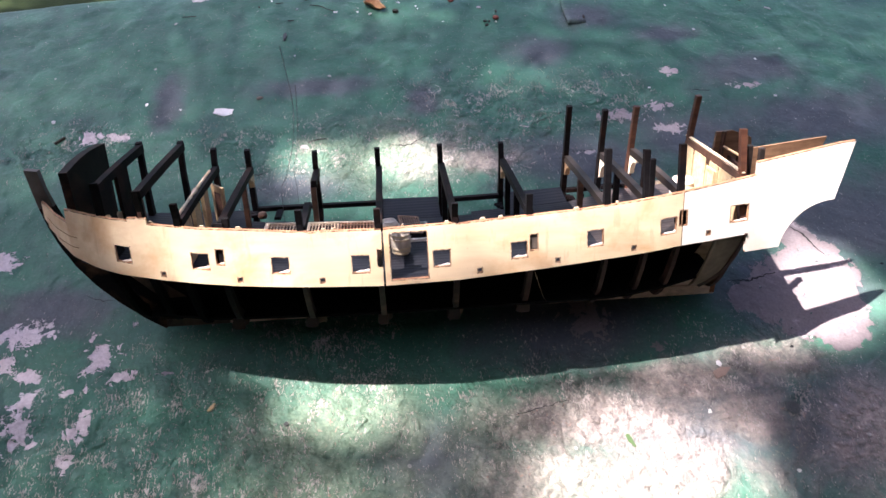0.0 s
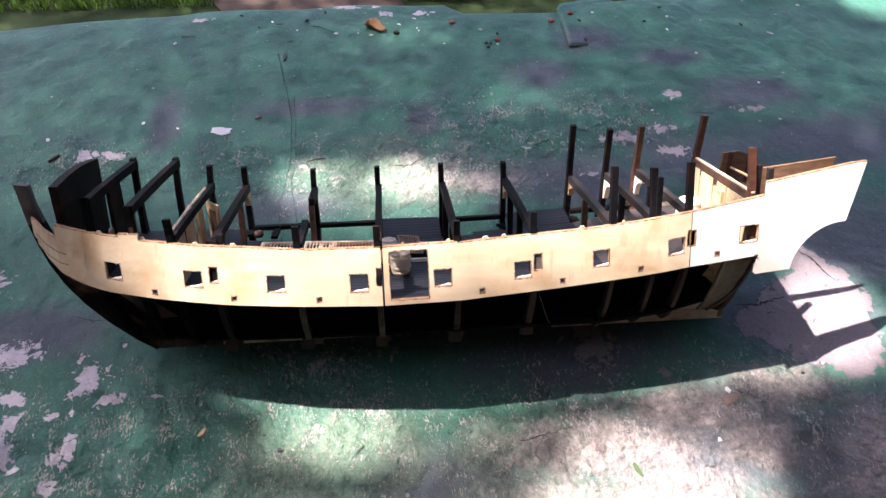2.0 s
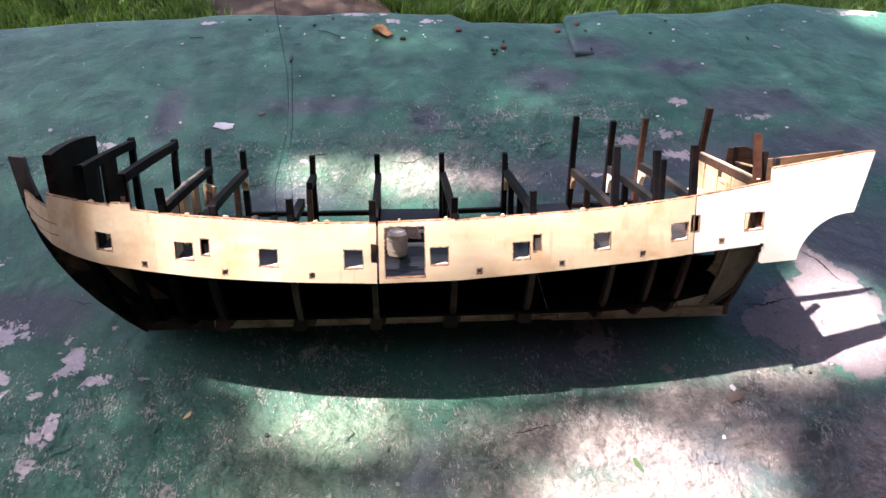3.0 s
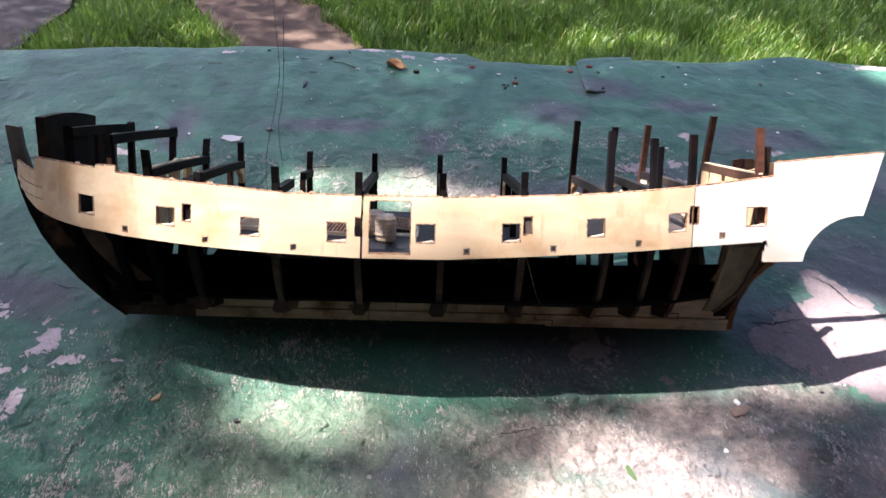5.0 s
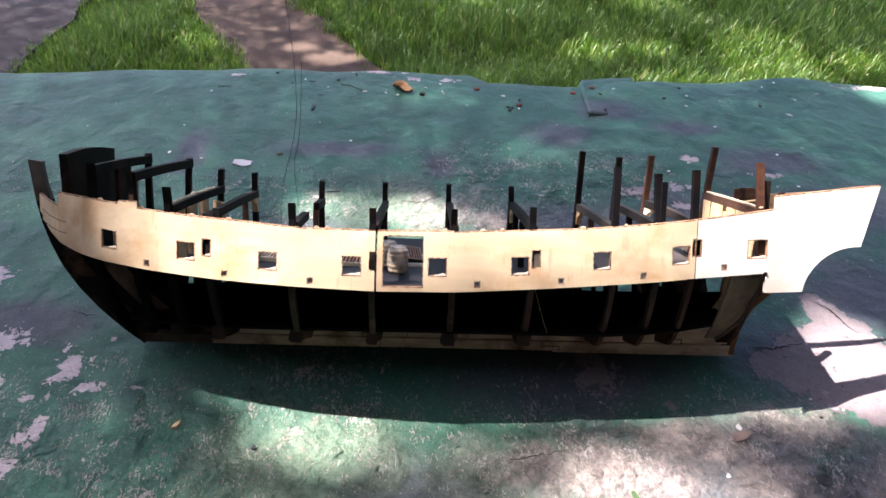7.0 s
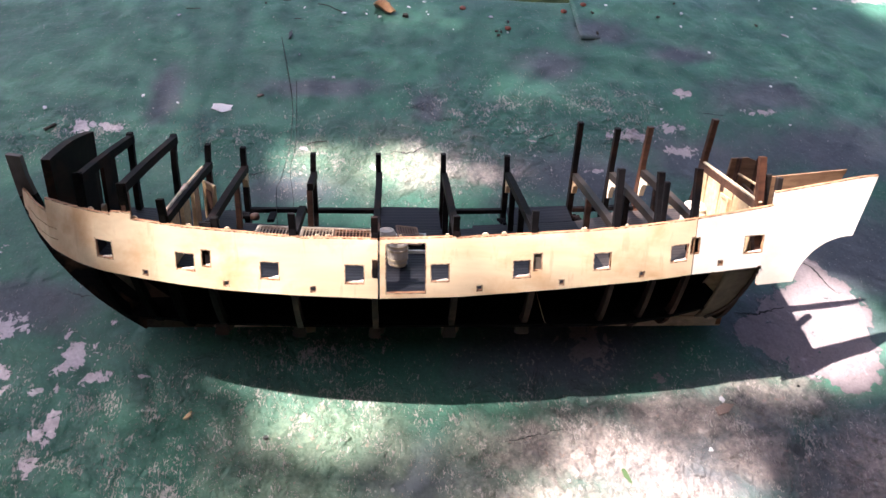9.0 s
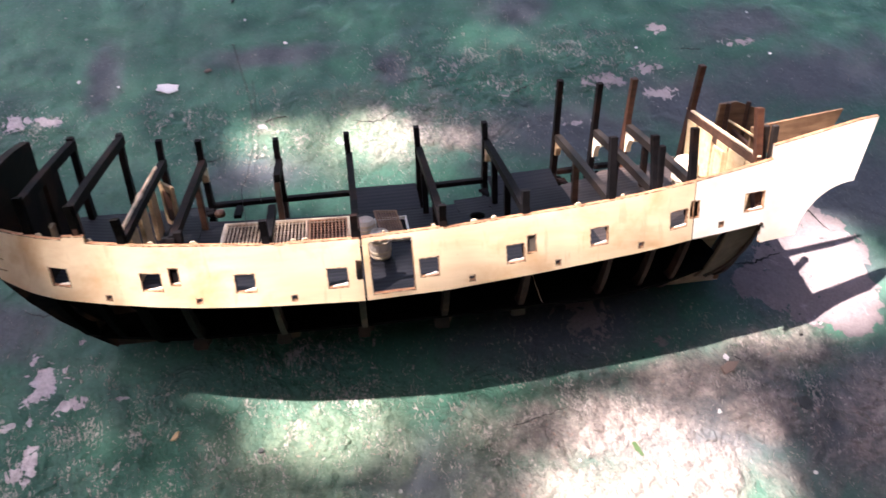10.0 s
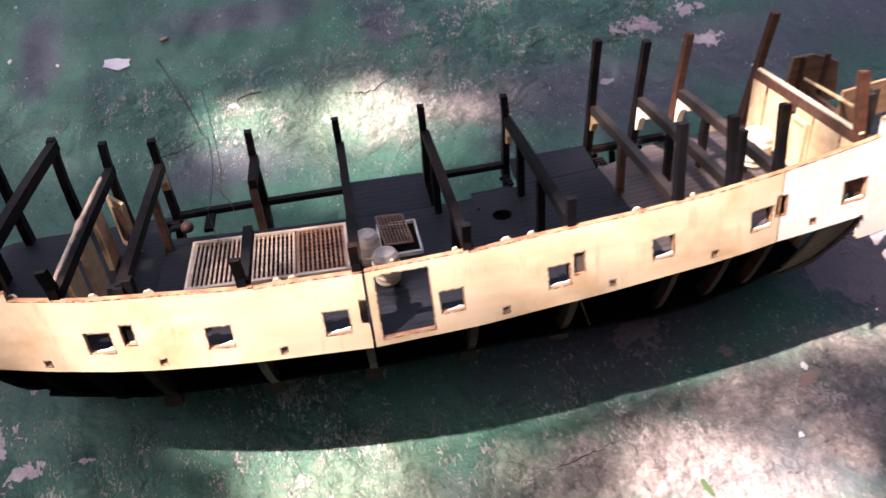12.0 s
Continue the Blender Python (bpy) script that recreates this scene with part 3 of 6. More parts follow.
# spine and hold
def hold():
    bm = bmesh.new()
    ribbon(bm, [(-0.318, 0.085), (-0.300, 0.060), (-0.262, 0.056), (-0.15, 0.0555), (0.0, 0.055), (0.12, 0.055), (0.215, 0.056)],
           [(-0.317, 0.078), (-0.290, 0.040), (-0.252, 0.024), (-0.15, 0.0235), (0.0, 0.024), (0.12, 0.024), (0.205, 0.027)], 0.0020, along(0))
    part("spine", bm, MATTBLACK, ship, "blackened centre spine")
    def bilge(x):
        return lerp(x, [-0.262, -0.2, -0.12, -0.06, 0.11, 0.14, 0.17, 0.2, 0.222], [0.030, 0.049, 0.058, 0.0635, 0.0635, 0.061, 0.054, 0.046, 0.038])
    sheet("lower_deck", -0.262, 0.222, lambda x: -bilge(x), bilge, MATTBLACK, "matt black lower deck inside the open hull",
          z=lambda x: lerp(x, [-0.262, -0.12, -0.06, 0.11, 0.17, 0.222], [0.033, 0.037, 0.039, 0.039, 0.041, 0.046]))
    def reach(x):
        return lerp(x, [-0.27, -0.206, -0.200, 0.074, 0.080, 0.105, 0.112, 0.17, 0.18, 0.21], [0.43, 0.43, 0.66, 0.66, 0.52, 0.52, 0.44, 0.44, 0.51, 0.51])
    bm = bmesh.new()
    rows = []
    for k in range(47):
        x = -0.255 + 0.46 * k / 46
        q, zb = fullness(x), skirt(x)
        w = breadth(x, zb) - 0.0019
        row = []
        for j in range(8):
            f = 0.04 + (reach(x) - 0.04) * j / 7
            y, z = 0.003 + (w - 0.003) * f ** q - 0.004, 0.016 + (zb - 0.016) * f ** (1.15 if q < 0.6 else 1.0) + 0.002
            row.append((bm.verts.new((x, y, z)), bm.verts.new((x, y - 0.0012, z + 0.0008))))
        rows.append(row)
    for a, b in zip(rows, rows[1:]):
        for j in range(7):
            for s in (0, 1):
                bm.faces.new((a[j][s], b[j][s], b[j + 1][s], a[j + 1][s]))
        for j in (0, 7):
            bm.faces.new((a[j][0], b[j][0], b[j][1], a[j][1]))
    part("bilge_planking", bm, MATTBLACK, ship, "matt black inner bilge planking")
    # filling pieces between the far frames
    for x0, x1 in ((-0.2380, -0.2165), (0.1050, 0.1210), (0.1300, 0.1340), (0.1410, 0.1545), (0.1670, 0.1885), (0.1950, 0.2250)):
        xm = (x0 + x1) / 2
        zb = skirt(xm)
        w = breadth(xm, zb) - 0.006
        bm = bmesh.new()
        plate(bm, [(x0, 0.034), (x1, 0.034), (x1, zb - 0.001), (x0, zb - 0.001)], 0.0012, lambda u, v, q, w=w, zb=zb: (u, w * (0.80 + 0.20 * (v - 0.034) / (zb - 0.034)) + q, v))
        part("filling_piece", bm, MATTBLACK, ship)


hold()


def board(name, x, pts, mat, label="", half=0.0015, parent=None):
    bm = bmesh.new()
    plate(bm, pts, half, cross(x))
    return part(name, bm, mat, parent or ship, label)


def rect(y0, y1, z0, z1):
    return [(y0, z0), (y1, z0), (y1, z1), (y0, z1)]


def stern_block(side):
    bm = bmesh.new()
    rows = []
    for j in range(11):
        z = 0.0285 + 0.064 * j / 10
        xe = lerp(z, [0.0285, 0.036, 0.048, 0.062, 0.078, 0.0925], [0.2125, 0.2185, 0.2245, 0.2280, 0.2293, 0.2295])
        row = []
        for i in range(9):
            x = 0.2040 + (xe - 0.2040) * i / 8
            zb = skirt(x)
            f = min(1.0, max(0.0, (z - 0.016) / (zb - 0.016)))
            y = 0.003 + (breadth(x, zb) - 0.0035) * f ** fullness(x)
            row.append((bm.verts.new((x, side * y, z)), bm.verts.new((x, side * max(0.0005, y - 0.003), z))))
        rows.append(row)
    for a, b in zip(rows, rows[1:]):
        for i in range(8):
            for s in (0, 1):
                bm.faces.new((a[i][s], a[i + 1][s], b[i + 1][s], b[i][s]))
        for i in (0, 8):
            bm.faces.new((a[i][0], a[i][1], b[i][1], b[i][0]))
    for r in (rows[0], rows[-1]):
        for i in range(8):
            bm.faces.new((r[i][0], r[i + 1][0], r[i + 1][1], r[i][1]))
    edge = [r[8][0].co.copy() for r in rows]
    blk = part("stern_block", bm, QUARTER, ship, "brown stained curved stern block", smooth=True)
    bm = bmesh.new()
    for a, b in zip(edge, edge[1:]):
        bar(bm, a, b + (b - a) * 0.08, 0.0026, 0.0030, up=(0, 1, 0), bevel=0)
    part("block_edge", bm, FOOTWOOD, blk, "dark reddish brown rim of the stern block")


stern_block(-1)
stern_block(1)

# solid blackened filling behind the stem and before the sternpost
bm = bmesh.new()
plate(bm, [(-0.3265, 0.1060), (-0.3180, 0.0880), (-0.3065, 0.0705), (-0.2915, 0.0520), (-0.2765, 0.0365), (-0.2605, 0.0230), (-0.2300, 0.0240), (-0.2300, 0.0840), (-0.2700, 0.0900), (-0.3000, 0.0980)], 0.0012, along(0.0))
part("bow_filling", bm, MATTBLACK, ship)
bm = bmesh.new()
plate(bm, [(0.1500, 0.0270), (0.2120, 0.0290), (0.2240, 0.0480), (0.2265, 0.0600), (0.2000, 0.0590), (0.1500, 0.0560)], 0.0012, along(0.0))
part("stern_filling", bm, MATTBLACK, ship)

# bow: solid bulkhead, second bulkhead with panels
n = 9
top = [(-0.0435 + 0.0845 * k / (n - 1), 0.1640 + 0.0030 * math.sin(math.pi * k / (n - 1))) for k in range(n)]
board("bow_bulkhead", -0.3005, [(-0.040, 0.092)] + [(0.038, 0.092)] + top[::-1], BOWBOARD, "thick dark bow bulkhead with a curved top", 0.0032)
board("bulkhead_panel", -0.2745, rect(-0.054, -0.028, 0.092, 0.1520), CHAR)
board("bulkhead_panel", -0.2745, rect(-0.012, 0.014, 0.092, 0.1520), CHAR)
board("bulkhead_panel", -0.2765, rect(-0.028, -0.012, 0.092, 0.120), KEELWOOD, "bare brownish panel")
board("bulkhead_panel", -0.2420, rect(-0.0665, -0.0560, 0.088, 0.1500), BROWN)

# galley bulkhead under the fourth beam, its top edge bare
z0 = deck_z(-0.2145)
for y0, y1, m in ((-0.048, -0.030, TAN), (-0.017, 0.001, TAN), (0.016, 0.032, TAN)):
    board("bulkhead_panel", -0.2165, rect(y0, y1, z0, 0.1245), m, "tan plywood bulkhead panel")


def hinged_door():
    bm = bmesh.new()
    for a in (rect(-0.010, 0.010, 0.0, 0.004), rect(-0.010, 0.010, 0.030, 0.036), rect(-0.010, -0.006, 0.004, 0.030), rect(0.006, 0.010, 0.004, 0.030)):
        plate(bm, a, 0.0012, cross(0))
    d = part("door_frame", bm, TAN, ship, "tan framed door standing ajar")
    d.matrix_basis = pose(-0.2085, 0.041, z0, 0, 0, 40)
    bm = bmesh.new()
    plate(bm, rect(-0.006, 0.006, 0.004, 0.030), 0.0006, cross(0))
    part("door_panel", bm, BROWN, d)


hinged_door()
# the torn, glossy fore edge of that beam
bm = bmesh.new()
prev = None
rnd = random.Random(12)
for k in range(31):
    y = -0.064 + 0.116 * k / 30
    w = 0.0021 + rnd.uniform(-0.0004, 0.0004) + 0.0016 * math.exp(-((y + 0.006) / 0.004) ** 2)
    h = 0.0012 + rnd.uniform(-0.0002, 0.0002) + 0.0018 * math.exp(-((y + 0.006) / 0.0045) ** 2)
    z = 0.1310 + 0.0008 * (1 - (2 * k / 30 - 1) ** 2)
    cur = [bm.verts.new(q) for q in ((-0.2162 - w * 0.35, y, z - 0.0032), (-0.2163 - w * 0.40, y, z + h * 0.3), (-0.2160, y, z + h), (-0.2160 + w * 0.7, y, z + h * 0.85), (-0.2160 + w, y, z - 0.0004))]
    if prev:
        for a in range(4):
            bm.faces.new((prev[a], cur[a], cur[a + 1], prev[a + 1]))
        bm.faces.new((prev[4], cur[4], cur[0], prev[0]))
    else:
        bm.faces.new(cur)
    prev = cur
bm.faces.new(prev[::-1])
part("beam_edge", bm, GLOSSY, ship, "peeled glossy cream and brown edge of a beam", smooth=True)

# cabin bulkhead under the last beam
z0 = deck_z(0.227)
for y0, y1, m in ((0.036, 0.052, HONEY), (0.008, 0.0325, HONEY), (-0.0175, -0.0005, HONEY), (-0.044, -0.0195, HONEY), (-0.057, -0.0455, HONEY)):
    board("cabin_panel", 0.2255, rect(y0, y1, z0, 0.1330), m, "warm cream plywood cabin panel")
d = board("cabin_door", 0.2236, rect(-0.0165, -0.0010, z0 + 0.001, 0.1280), HONEY, "cream cabin door with a raised frame")
for r in (rect(-0.0165, -0.0145, z0, 0.1290), rect(-0.0030, -0.0010, z0, 0.1290), rect(-0.0144, -0.0031, 0.1265, 0.1290)):
    board("door_frame", 0.2219, r, HONEY, parent=d, half=0.0008)
# cream bar paints the sunlit top of the brown beam
bm = bmesh.new()
bar(bm, (0.2268, -0.058, 0.1400), (0.2268, 0.060, 0.1400), 0.0030, 0.0016)
part("beam_edge", bm, CREAM, ship, "pale strip for the sunlit top edge of the cabin beam")


# knees under the beams on the far side
def knee(i, mat, size=0.016):
    x, z = FRAMES[i][0], BEAMS[i] - 0.0055
    y = timber_y(i, 1, z) - 0.0045
    pts = [(y, z), (y, z - size), (y - 0.003, z - size * 0.95)]
    for k in range(1, 6):
        a = math.pi / 2 * k / 6
        pts.append((y - 0.0035 - (size - 0.006) * (1 - math.cos(a)), z - 0.004 - (size - 0.005) * (1 - math.sin(a))))
    pts += [(y - size, z - 0.0035), (y - size, z)]
    board("knee", x + 0.0012, pts, mat, "pale wooden knee under a beam", 0.0022)


for i in (3, 7, 8):
    knee(i, TAN, 0.014)
# whiter colour on these two, painting in the sun that strikes them
for i in (9, 10):
    knee(i, IVORY, 0.020)

# pillars under the beams
for i, ys in ((3, (0.034,)), (6, (0.034, -0.036)), (7, (0.034, -0.014)), (8, (0.011,)), (9, (0.0125,)), (10, (0.020,)), (4, (0.038,)), (5, (0.036,))):
    for y in ys:
        x = FRAMES[i][0]
        bm = bmesh.new()
        box(bm, x - 0.0022, x + 0.0026, y - 0.0024, y + 0.0024, deck_z(x) - 0.0005, BEAMS[i] - 0.0052, 0.0004)
        part("pillar", bm, BROWN if i in (3, 4, 8) else CHAR, ship)

# second timber heads and stubs along the near rail
for x, y, z0, z1, w in ((-0.1795, -0.0685, 0.088, 0.1300, 0.0055), (-0.1885, -0.0660, 0.088, 0.1255, 0.0045), (0.1495, -0.0655, 0.095, 0.1580, 0.004), (0.2330, -0.0500, 0.10, 0.1600, 0.0048), (0.2580, -0.0230, 0.10, 0.1490, 0.0045)):
    bm = bmesh.new()
    bar(bm, (x, y - 0.002, z0), (x, y + 0.001, z1), w, w)
    part("timber_head", bm, WORN if x > 0.2 else CHAR, ship)
# notched ends of the openings in the deck
for x, y in ((0.0478, 0.052), (0.1165, 0.0495)):
    for k in range(4):
        bm = bmesh.new()
        box(bm, x - 0.0012 * k, x + 0.0040, y + 0.0034 * k, y + 0.0034 * k + 0.0018, deck_z(x) - 0.002, deck_z(x) + 0.0006, 0.0002)
        part("notch", bm, CHAR, ship)
# odd bits on the far side
bm = bmesh.new()
bar(bm, (-0.1605, 0.050, 0.0825), (-0.1605, 0.0725, 0.0825), 0.0060, 0.0030)
part("cross_piece", bm, CHAR, ship)
bm = bmesh.new()
lathe(bm, [(0.0035, 0), (0.0045, 0.002), (0.0038, 0.005), (0.0015, 0.006)], 12, (-0.1745, 0.0545, 0.0825))
part("wood_knob", bm, BROWN, ship, smooth=True)
for x0, y0, x1, y1 in ((-0.186, 0.058, -0.174, 0.060), (-0.190, 0.0655, -0.1805, 0.0640)):
    bm = bmesh.new()
    bar(bm, (x0, y0, 0.0835), (x1, y1, 0.0835), 0.0045, 0.003)
    part("broken_piece", bm, CHAR, ship)

# stern: centre wing, slotted transom, rail
bm = bmesh.new()
plate(bm, [(0.2450, 0.120), (0.3020, 0.128), (0.3172, 0.1335), (0.3243, 0.1508), (0.2450, 0.1450)], 0.0011, lambda u, v, w: (u, -0.0035 + (0.3243 - u) * -0.10 + w, v))
part("centre_wing", bm, [TAWNY], ship, "thin brownish stern wing")
bm = bmesh.new()
plate(bm, [(0.2480, 0.108), (0.2880, 0.110), (0.2840, 0.1380), (0.2660, 0.1450), (0.2520, 0.1435)], 0.0014, lambda u, v, w: (u, 0.0545 - 0.10 * (u - 0.24) + w, v))
part("stern_board", bm, TAWNY, ship, "brown board inside the far side of the stern")
for x in (0.2565, 0.2745):
    bm = bmesh.new()
    bar(bm, (x, 0.0500, 0.106), (x + 0.001, 0.0490, 0.1450), 0.0035, 0.0035)
    part("stern_timber", bm, BROWN, ship)
bm = bmesh.new()
bar(bm, (0.2545, 0.040, 0.1330), (0.2400, -0.030, 0.1430), 0.0018, 0.0018)
part("stern_rail", bm, KEELWOOD, ship)
bm = bmesh.new()
bar(bm, (0.2670, 0.062, 0.1080), (0.2520, -0.060, 0.1080), 0.0030, 0.0260)
part("counter_board", bm, BROWN, ship)
sheet("stern_floor", 0.2274, 0.2640, lambda x: -0.060, lambda x: 0.056, BROWN, z=lambda x: 0.104)


# hatch with three gratings
BROWNGRATE = wood("browned_bars", (0.22, 0.09, 0.04), (0.46, 0.24, 0.13), stain=(0.70, 0.48, 0.30), amount=0.6)


def grating(name, x0, x1, y0, y1, z, nx, ny, mat, label, parent=None, w=0.0011, h=0.0014, under=None):
    """Bars laid athwart on thinner, lower cross bars, in a narrow rim."""
    bm = bmesh.new()
    for k in range(nx + 1):
        x = x0 + (x1 - x0) * k / nx
        t = 0.0008 if k in (0, nx) else w / 2
        box(bm, x - t, x + t, y0, y1, z, z + h)
    for y in (y0, y1):
        box(bm, x0, x1, y - 0.0008, y + 0.0008, z + 0.0001, z + h * 0.95)
    g = part(name, bm, mat, parent or ship, label)
    bm = bmesh.new()
    for k in range(1, ny):
        y = y0 + (y1 - y0) * k / ny
        box(bm, x0 + 0.0008, x1 - 0.0008, y - 0.0004, y + 0.0004, z - 0.0002, z + h * 0.55)
    part("lattice", bm, under or CROSSBAR, g)
    return g


coam = part("hatch_frame", bmesh.new(), IVORY, ship, "cream frame of a long hatch")
coam.matrix_basis = pose(-0.119, 0.008, deck_z(-0.119) + 0.0003, 0, math.degrees(math.atan(0.036)), 0)
for x0, x1, y0, y1, m in ((-0.0500, 0.0500, -0.0275, -0.0255, IVORY), (-0.0500, 0.0500, 0.0255, 0.0275, IVORY), (-0.0500, -0.0480, -0.0254, 0.0254, IVORY), (0.0480, 0.0500, -0.0254, 0.0254, IVORY),
                          (0.0160, 0.0172, -0.0254, 0.0254, CROSSBAR), (-0.0122, -0.0110, -0.0254, 0.0254, IVORY)):
    bm = bmesh.new()
    box(bm, x0, x1, y0, y1, -0.001, 0.0034 if abs(x0) > 0.02 else 0.0030, 0.0003)
    part("frame_strip", bm, m, coam)
grating("grating", -0.0472, -0.0130, -0.0247, 0.0247, 0.0014, 12, 11, GRATE, "pale hatch grating", coam)
grating("grating", -0.0102, 0.0152, -0.0247, 0.0247, 0.0014, 9, 11, GRATE, "pale hatch grating", coam)
grating("grating", 0.0180, 0.0472, -0.0247, 0.0247, 0.0014, 10, 11, BROWNGRATE, "reddish brown hatch grating", coam)
# black slab whose colour stands in for the shade below the gratings
bm = bmesh.new()
box(bm, -0.0479, 0.0479, -0.0253, 0.0253, -0.0010, 0.0002)
part("hatch_shade", bm, MATTBLACK, coam)

# small open hatch with a grating tipped up on it
zl = deck_z(-0.036) + 0.0002
lad = part("hatch_frame", bmesh.new(), WHITE, ship, "white frame of a small open hatch")
for q in ((-0.0496, -0.0230, -0.0125, -0.0109), (-0.0496, -0.0230, 0.0247, 0.0263), (-0.0496, -0.0480, -0.0108, 0.0246), (-0.0246, -0.0230, -0.0108, 0.0246)):
    bm = bmesh.new()
    box(bm, *q, zl - 0.001, zl + 0.0028, 0.0003)
    part("frame_strip", bm, WHITE, lad)
g = grating("loose_grating", -0.0088, 0.0088, -0.0140, 0.0140, 0, 8, 11, TAWNY, "brown grating tipped over a small hatch", w=0.0008, h=0.0010, under=BROWN)
g.matrix_basis = pose(-0.0388, 0.0095, zl + 0.0070, 10, 9, 8)
# black slab again, painted shade for the open small hatch
for x0, x1, y0, y1 in ((-0.0479, -0.0247, -0.0107, 0.0245),):
    bm = bmesh.new()
    box(bm, x0, x1, y0, y1, zl - 0.0024, zl + 0.0003)
    part("hatch_shade", bm, MATTBLACK, ship)


# casks on the deck
def cask(x, y, h, r, mat, label, z=None):
    t = new("barrel")
    tagged(t, label, "barrel", "barrels on the deck")
    t.matrix_world = SHIP @ pose(x, y, deck_z(x) if z is None else z)
    bm = bmesh.new()
    lathe(bm, [(r * 0.80, 0), (r * 0.93, h * 0.2), (r, h * 0.45), (r, h * 0.55), (r * 0.95, h * 0.8), (r * 0.90, h * 0.90), (r * 0.80, h * 0.905), (r * 0.78, h * 0.99), (r * 0.74, h), (r * 0.60, h), (r * 0.58, h * 0.97), (0.0005, h * 0.96)], 28)
    part("barrel_body", bm, mat, t, smooth=True)
    for k in (0.12, 0.30, 0.66, 0.82):
        rr = r * (1 - 0.2 * abs(2 * k - 1) ** 1.7) + 0.0003
        bm = bmesh.new()
        lathe(bm, [(rr - 0.0006, h * k - 0.0009), (rr + 0.0002, h * k - 0.0008), (rr + 0.0002, h * k + 0.0008), (rr - 0.0006, h * k + 0.0009)], 28)
        part("hoop", bm, CREAM, t)


cask(-0.0570, -0.0105, 0.0205, 0.0080, CASK, "small pale turned wooden barrel on the dark deck")
cask(-0.0480, -0.0345, 0.0210, 0.0082, CASK, "small pale turned wooden barrel beside the doorway")
cask(0.2050, 0.0080, 0.0240, 0.0105, CASK, "sunlit pale wooden barrel before the cabin wall")

# pale glue chips along the inner edge of the near rail
rnd = random.Random(5)
for x in (-0.268, -0.236, -0.197, -0.170, -0.106, -0.098, -0.046, -0.012, 0.016, 0.030, 0.090, 0.122):
    y = -(breadth(x, rail(x)) - 0.0040)
    z = rail(x)
    l = rnd.uniform(0.0010, 0.0028)
    bm = bmesh.new()
    plate(bm, [(x - l, z - 0.0006), (x + l, z - 0.0008), (x + l * 0.4, z + 0.0012), (x - l * 0.6, z + 0.0009)], 0.0006, along(y))
    part("glue_chip", bm, CREAM, ship)


# ---- the painted table ----
def hump(x, y):
    return (0.0062 * np.exp(-((y - 0.003) / 0.035) ** 2) + 0.0028 * np.exp(-((y - 0.06) / 0.05) ** 2)) * np.exp(-(x / 0.27) ** 6)


def back_edge(x):
    return np.interp(x, [-1.2, -0.61, -0.45, -0.30, -0.17, -0.10, 0.03, 0.06, 0.187, 0.195, 0.35, 0.525, 0.60, 0.66, 0.75, 1.3],
                     [0.51, 0.515, 0.53, 0.549, 0.552, 0.556, 0.553, 0.527, 0.527, 0.541, 0.553, 0.575, 0.57, 0.551, 0.56, 0.56])


# where the paint is greyed, where it has gone altogether, where it is scuffed: x, y, radius along x, along y
GREYED = [(0.21, 0.455, 0.03, 0.025), (0.215, 0.455, 0.05, 0.03), (0.145, 0.386, 0.05, 0.03), (0.31, 0.41, 0.05, 0.02), (0.39, 0.33, 0.08, 0.035), (0.46, 0.24, 0.14, 0.06), (0.43, 0.09, 0.14, 0.07), (0.32, 0.01, 0.09, 0.05),
          (0.33, -0.14, 0.12, 0.07), (0.20, -0.12, 0.13, 0.06), (-0.03, -0.14, 0.07, 0.05), (-0.37, 0.03, 0.07, 0.03), (-0.31, 0.32, 0.02, 0.06), (-0.15, 0.175, 0.06, 0.03), (-0.14, 0.335, 0.09, 0.02), (-0.01, 0.30, 0.02, 0.03),
          (0.16, 0.19, 0.13, 0.05), (0.30, 0.22, 0.10, 0.06), (0.10, -0.02, 0.10, 0.05)]
BARE_BOW = [(-0.39, 0.007, 0.03, 0.016), (-0.4, -0.024, 0.01, 0.01), (-0.375, -0.038, 0.019, 0.009), (-0.318, -0.026, 0.015, 0.022), (-0.298, -0.042, 0.024, 0.007), (-0.263, -0.042, 0.012, 0.003), (-0.341, -0.054, 0.007, 0.006),
             (-0.375, -0.059, 0.013, 0.014), (-0.375, -0.085, 0.022, 0.019), (-0.32, -0.084, 0.006, 0.015), (-0.327, -0.095, 0.009, 0.008), (-0.328, -0.119, 0.008, 0.009), (-0.326, -0.052, 0.004, 0.011), 
             (-0.33, -0.001, 0.004, 0.01), (-0.294, 0.011, 0.004, 0.005), (-0.433, 0.093, 0.022, 0.014)]
BARE_REST = [(-0.387, 0.264, 0.018, 0.014), (-0.355, 0.264, 0.014, 0.008), (0.295, 0.335, 0.015, 0.009), (0.385, 0.303, 0.02, 0.008), (0.22, 0.258, 0.03, 0.014), (0.262, 0.272, 0.018, 0.01), (0.122, -0.022, 0.020, 0.018), (0.112, -0.004, 0.022, 0.012), (0.176, -0.047, 0.012, 0.006),
             (-0.295, 0.527, 0.02, 0.006), (-0.11, 0.55, 0.05, 0.006), (0.0, 0.53, 0.02, 0.006), (-0.05, 0.53, 0.012, 0.008), (0.62, 0.552, 0.05, 0.012), (0.27, 0.235, 0.02, 0.01), (-0.147, 0.233, 0.007, 0.004), (-0.073, 0.205, 0.005, 0.006),
             (0.104, 0.249, 0.008, 0.004), (0.168, 0.202, 0.012, 0.004)]
